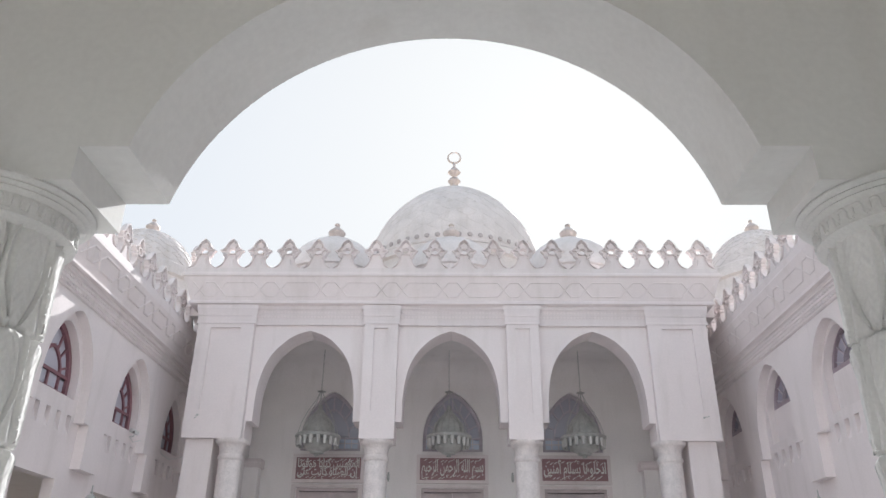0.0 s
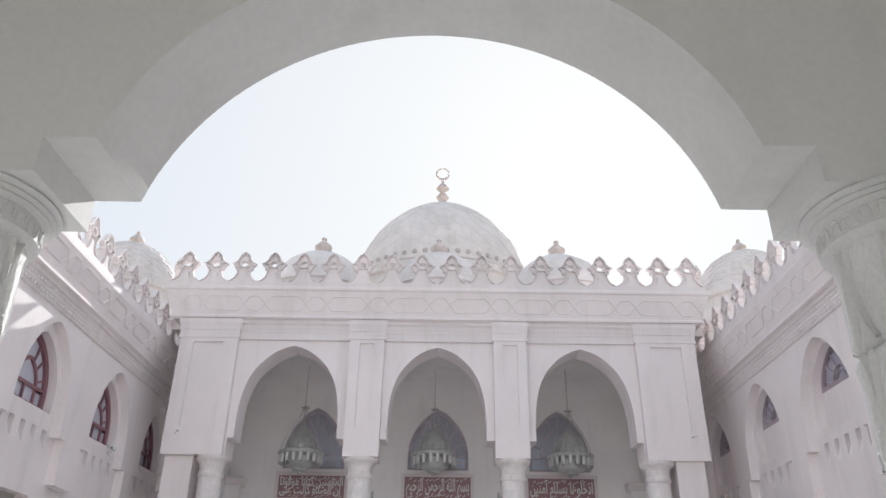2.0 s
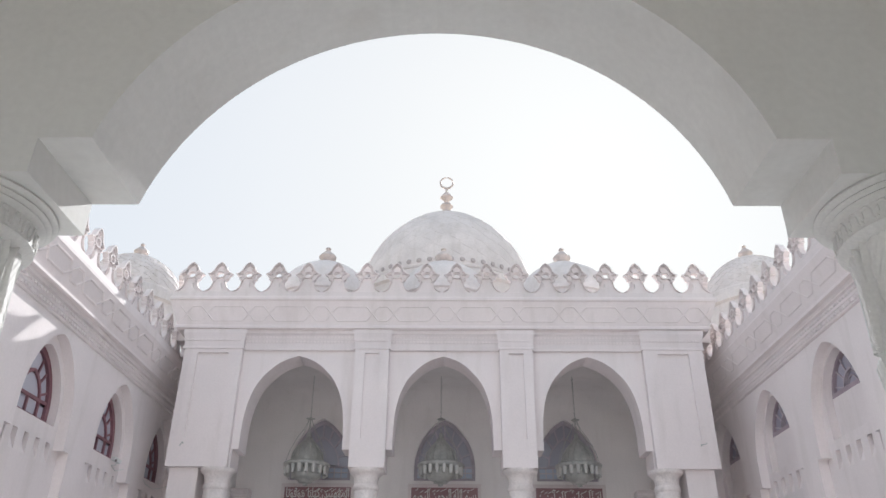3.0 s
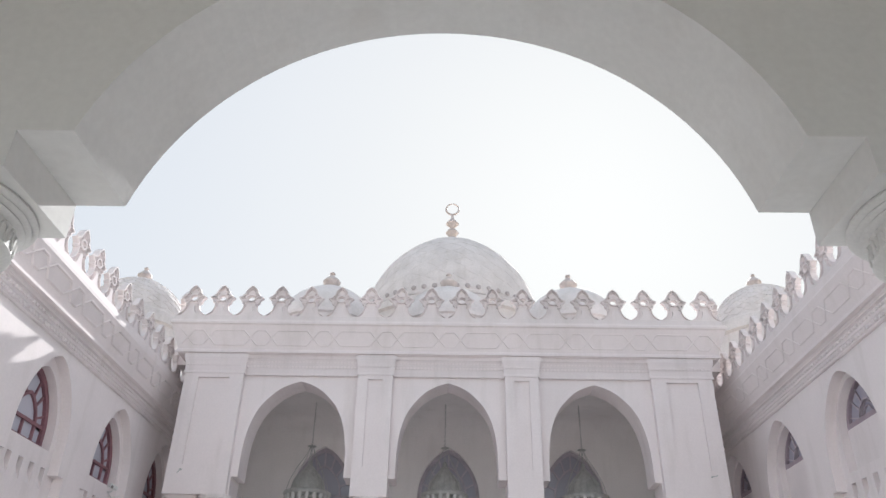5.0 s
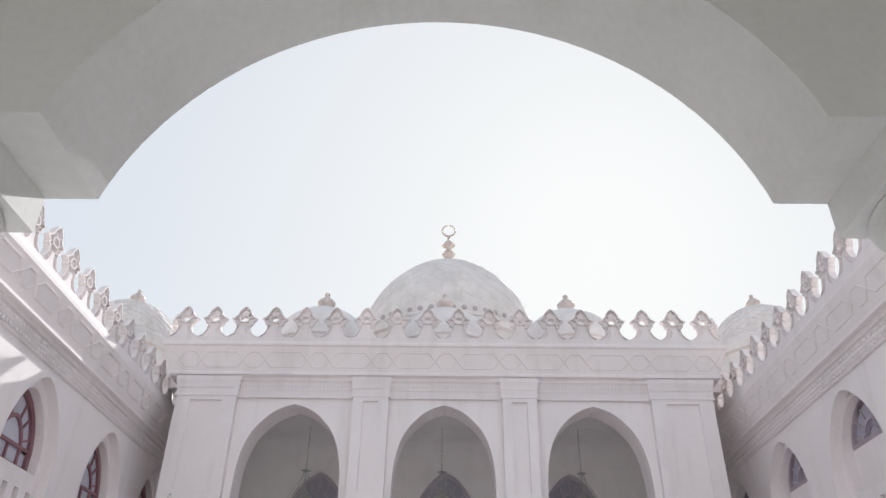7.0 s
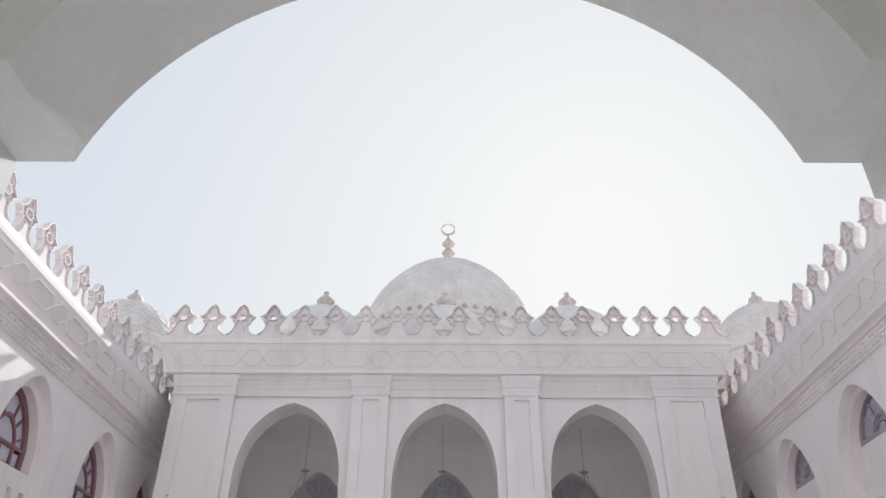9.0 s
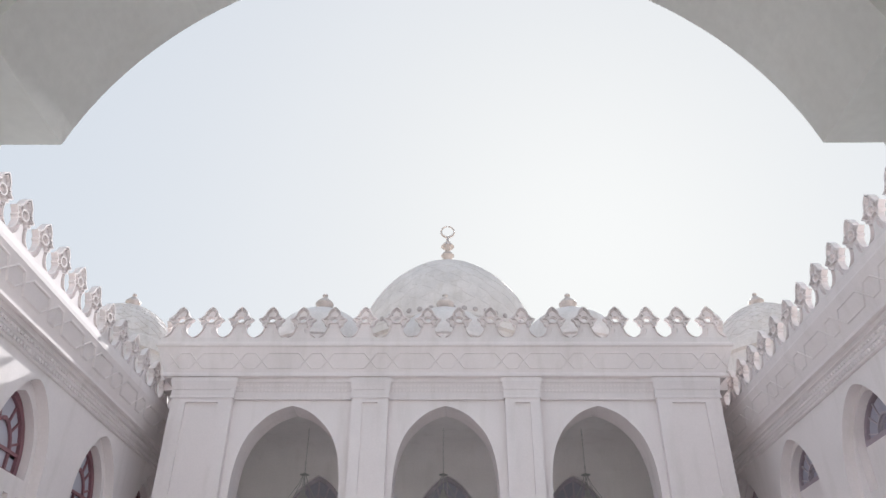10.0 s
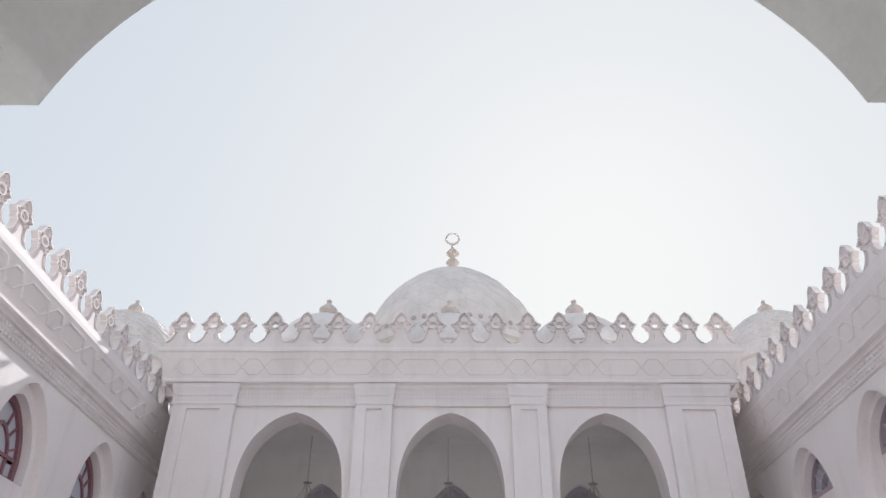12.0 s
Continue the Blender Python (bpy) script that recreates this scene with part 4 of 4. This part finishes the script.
def carved_column(x, y, top):
    """Stone column with a shaft carved all over in leaf scrolls and a scrolled bell capital."""
    ob = thing("carved_column", (x, y, 0.03), "pale stone column carved all over with leaf scrolls", "column", "carved columns")
    h = top - 0.03
    bm = bmesh.new()
    N, M, TIER = 400, 300, 0.403
    z0, z1 = 0.45, h - 0.14
    ang = np.arange(N) * 2 * math.pi / N
    rows = []
    for j in range(M + 1):
        z = z0 + (z1 - z0) * j / M
        # tiers of pointed petals, widest near their top, each with a raised rim, an inner rim and slanting veins
        v = ((z - 2.91) % TIER) / TIER
        u = np.abs((ang * 8 / (2 * math.pi)) % 1.0 - 0.5)
        half = 0.06 + 0.43 * math.sin(math.pi * min(1.0, v * 0.78)) ** 0.8
        q = u / half
        inside = np.clip((1.0 - q) * 8, 0.0, 1.0)
        mid = max(0.0, math.sin(math.pi * min(1.0, v * 1.06)))
        d = 0.012 * inside * (1 - np.minimum(q, 1.0) ** 2) + 0.024 * np.exp(-((q - 0.92) / 0.09) ** 2)
        d = d + 0.014 * mid * np.exp(-((q - 0.55) / 0.09) ** 2)
        d = d + 0.005 * inside * np.clip((0.52 - q) * 7, 0.0, 1.0) * (0.5 + 0.5 * np.sin(2 * math.pi * (v * 7 + u * 6)))
        d = d + 0.018 * max(0.0, 1 - v / 0.6) * np.exp(-((0.5 - u) / 0.08) ** 2)
        edge = min(v, 1 - v) * TIER
        rr = 0.242 + d + 0.009 * max(0.0, (v - 0.75) / 0.25) - 0.016 * math.exp(-(edge / 0.011) ** 2)
        rows.append([bm.verts.new((r_ * math.cos(a), r_ * math.sin(a), z)) for r_, a in zip(rr, ang)])
    for a, b in zip(rows, rows[1:]):
        for i in range(N):
            bm.faces.new((a[i], a[(i + 1) % N], b[(i + 1) % N], b[i]))
    part("shaft", bm, CARVED, ob, "shaft carved in tiers of pointed leaves", smooth=True)
    bm = bmesh.new()
    prof = [(0.0, h - 0.165), (0.258, h - 0.165), (0.272, h - 0.158), (0.282, h - 0.150), (0.294, h - 0.146), (0.299, h - 0.140), (0.296, h - 0.132), (0.296, h - 0.062), (0.302, h - 0.056),
            (0.314, h - 0.052), (0.319, h - 0.046), (0.314, h - 0.040), (0.330, h - 0.036), (0.336, h - 0.030), (0.331, h - 0.024), (0.348, h - 0.020), (0.355, h - 0.012), (0.352, h - 0.002), (0.0, h - 0.002)]
    lathe(bm, prof, 64)
    cap = part("capital", bm, CARVED, ob, smooth=True)
    bm = bmesh.new()
    n = 30
    for i in range(n):
        a = 2 * math.pi * i / n
        # one upright loop with a curled foot
        path = [(-0.030, -0.128), (-0.022, -0.124), (-0.020, -0.108), (-0.019, -0.088), (-0.012, -0.074), (0.0, -0.070), (0.011, -0.075), (0.017, -0.090), (0.017, -0.110), (0.022, -0.124), (0.029, -0.126)]
        tube(bm, [(0.297 * math.cos(a + p / 0.297), 0.297 * math.sin(a + p / 0.297), h + z_) for p, z_ in path], 0.0065, 5)
    part("scroll_band", bm, CARVED, cap)
    bm = bmesh.new()
    soft_box(bm, (-0.36, -0.36, 0), (0.36, 0.36, 0.28), 0.02)
    lathe(bm, [(0.36, 0.27), (0.37, 0.32), (0.34, 0.36), (0.31, 0.38), (0.32, 0.42), (0.27, 0.46)], 48)
    part("base", bm, CARVED, ob)
    return ob


cc = carved_column(NX - BAY / 2, (FAR + NEAR) / 2, 3.08)
copy_thing(cc, pose(NX + BAY / 2, (FAR + NEAR) / 2, 0.03))


# ---- domes ----
def dome_profile(r, h, z0, n=26, p=2.0, tip=0.06):
    out = []
    for i in range(n + 1):
        a = math.pi / 2 * i / n
        rr = r * max(0.0, math.cos(a)) ** (2 / p)
        out.append((max(rr, 0.0), z0 + h * (1 - tip) * math.sin(a) ** (2 / p) + h * tip * max(0, 1 - rr / (0.6 * r))))
    return out


def small_dome(x, y, top):
    ob = thing("small_dome", (x, y, 7.95), "small pale dome with a brimmed bulb finial", "dome", "portico domes")
    h = top - 7.95
    bm = bmesh.new()
    lathe(bm, [(1.28, 0.0), (1.28, h - 1.25), (1.34, h - 1.22), (1.34, h - 1.14), (1.22, h - 1.1)], 32)
    part("drum", bm, DOME, ob)
    bm = bmesh.new()
    lathe(bm, dome_profile(1.2, 1.12, h - 1.12), 40)
    part("shell", bm, DOME, ob, smooth=True)
    bm = bmesh.new()
    lathe(bm, [(0.17, h - 0.04), (0.15, h + 0.02), (0.14, h + 0.06), (0.17, h + 0.09), (0.22, h + 0.15), (0.225, h + 0.19), (0.18, h + 0.25), (0.10, h + 0.32), (0.055, h + 0.37),
               (0.05, h + 0.39), (0.075, h + 0.42), (0.05, h + 0.46), (0.0, h + 0.47)], 24)
    part("finial", bm, COPPER, ob, "coppery bulb finial", smooth=True)
    return ob


sd = small_dome(-3.0, 16.4, 10.36)
copy_thing(sd, pose(3.05, 16.4, 7.95))
copy_thing(sd, pose(0.0, 16.4, 7.95))

def dome_net(r, h, z0, strands, waves, p, tip, radius, top_straight=0.75):
    """Interlaced raised bands that weave up a dome in pairs and run straight near its top."""
    bm = bmesh.new()
    prof = dome_profile(r, h, z0, 60, p, tip)
    step = 2 * math.pi / strands
    for i in range(strands):
        for sgn in (-1, 1):
            pts = []
            for j, (rr, z) in enumerate(prof[3:-3]):
                t = j / (len(prof) - 7)
                sway = math.sin(math.pi * waves * t / top_straight) if t < top_straight else 0.0
                fold = 0.10 if t >= top_straight else 0.0
                a = i * step + sgn * step * (0.5 * abs(sway) + fold)
                pts.append(((rr + 0.004) * math.cos(a), (rr + 0.004) * math.sin(a), z))
            tube(bm, pts, radius, 5)
    return bm


big = thing("great_dome", (0.05, 22.9, 8.3), "large pale dome with a crescent finial", "dome")
bm = bmesh.new()
lathe(bm, [(3.3, 0.0), (3.3, 3.3), (3.42, 3.35), (3.42, 3.55), (3.25, 3.62), (3.1, 3.62)], 64)
part("drum", bm, DOME, big)
bm = bmesh.new()
lathe(bm, dome_profile(3.04, 3.65, 3.6, 40, p=1.93, tip=0.05), 72)
shell = part("shell", bm, DOME, big, smooth=True)
part("carved_net", dome_net(3.04, 3.65, 3.6, 20, 6, 1.93, 0.05, 0.006), DOME, shell)
bm = bmesh.new()
lathe(bm, [(3.02, 3.72), (3.14, 3.74), (3.16, 3.80), (3.12, 3.84), (3.0, 3.85)], 72)
part("rim", bm, DOME, big, smooth=True)
bm = bmesh.new()
lathe(bm, [(0.0, -0.03), (0.065, -0.025), (0.085, 0.0), (0.06, 0.03), (0.0, 0.035)], 10)
stud = part("stud", bm, STUD, big)
for i in range(56):
    a = 2 * math.pi * (i + 0.5) / 56
    m = pose(3.05 * math.cos(a), 3.05 * math.sin(a), 4.0, 0, 90, math.degrees(a))
    if i:
        again(stud, m, big)
    else:
        stud.matrix_local = m
bm = bmesh.new()
lathe(bm, [(0.32, 7.22), (0.28, 7.40), (0.12, 7.52), (0.16, 7.60), (0.24, 7.70), (0.16, 7.82), (0.06, 7.88), (0.10, 7.96), (0.24, 8.09), (0.13, 8.24), (0.05, 8.34), (0.05, 8.52), (0.0, 8.53)], 24)
part("finial", bm, COPPER, big, "coppery bulb finial", smooth=True)
bm = bmesh.new()
n = 40
rings = []
for i in range(n + 1):
    a = radians(94) + radians(352) * i / n
    t = 0.012 + 0.032 * math.sin(math.pi * i / n)
    rings.append((Vector((0.235 * math.cos(a), 0, 8.745 + 0.235 * math.sin(a))), Vector((math.cos(a), 0, math.sin(a))), t))
prev = None
for c, d, t in rings:
    cur = [bm.verts.new(c + d * t * math.cos(q) + Vector((0, 0.04 * math.sin(q), 0))) for q in [2 * math.pi * k / 8 for k in range(8)]]
    if prev:
        for k in range(8):
            bm.faces.new((prev[k], prev[(k + 1) % 8], cur[(k + 1) % 8], cur[k]))
    else:
        bm.faces.new(cur)
    prev = cur
bm.faces.new(prev)
part("crescent", bm, COPPER, big, smooth=True)


def corner_dome(x, y, top):
    ob = thing("corner_dome", (x, y, 8.3), "pale ribbed corner dome on a low drum with a bulb finial", "dome", "corner domes")
    h = top - 8.3
    bm = bmesh.new()
    lathe(bm, [(1.7, 0.0), (1.7, h - 2.0), (1.82, h - 1.95), (1.82, h - 1.75), (1.68, h - 1.7), (1.68, h - 1.55), (1.6, h - 1.5)], 48)
    part("drum", bm, DOME, ob)
    bm = bmesh.new()
    lathe(bm, dome_profile(1.52, 1.52, h - 1.52, p=2.03), 48)
    shell_ = part("shell", bm, DOME, ob, smooth=True)
    part("carved_net", dome_net(1.52, 1.52, h - 1.52, 18, 8, 2.03, 0.06, 0.014, 0.95), DOME, shell_)
    bm = bmesh.new()
    lathe(bm, [(0.17, h - 0.04), (0.14, h + 0.05), (0.215, h + 0.13), (0.235, h + 0.17), (0.225, h + 0.21), (0.15, h + 0.29), (0.08, h + 0.36), (0.05, h + 0.40), (0.075, h + 0.445), (0.05, h + 0.485), (0.0, h + 0.50)], 24)
    part("finial", bm, COPPER, ob, "coppery bulb finial", smooth=True)
    return ob


cd = corner_dome(-9.95, 20.9, 12.85)
copy_thing(cd, pose(9.8, 20.9, 8.3))
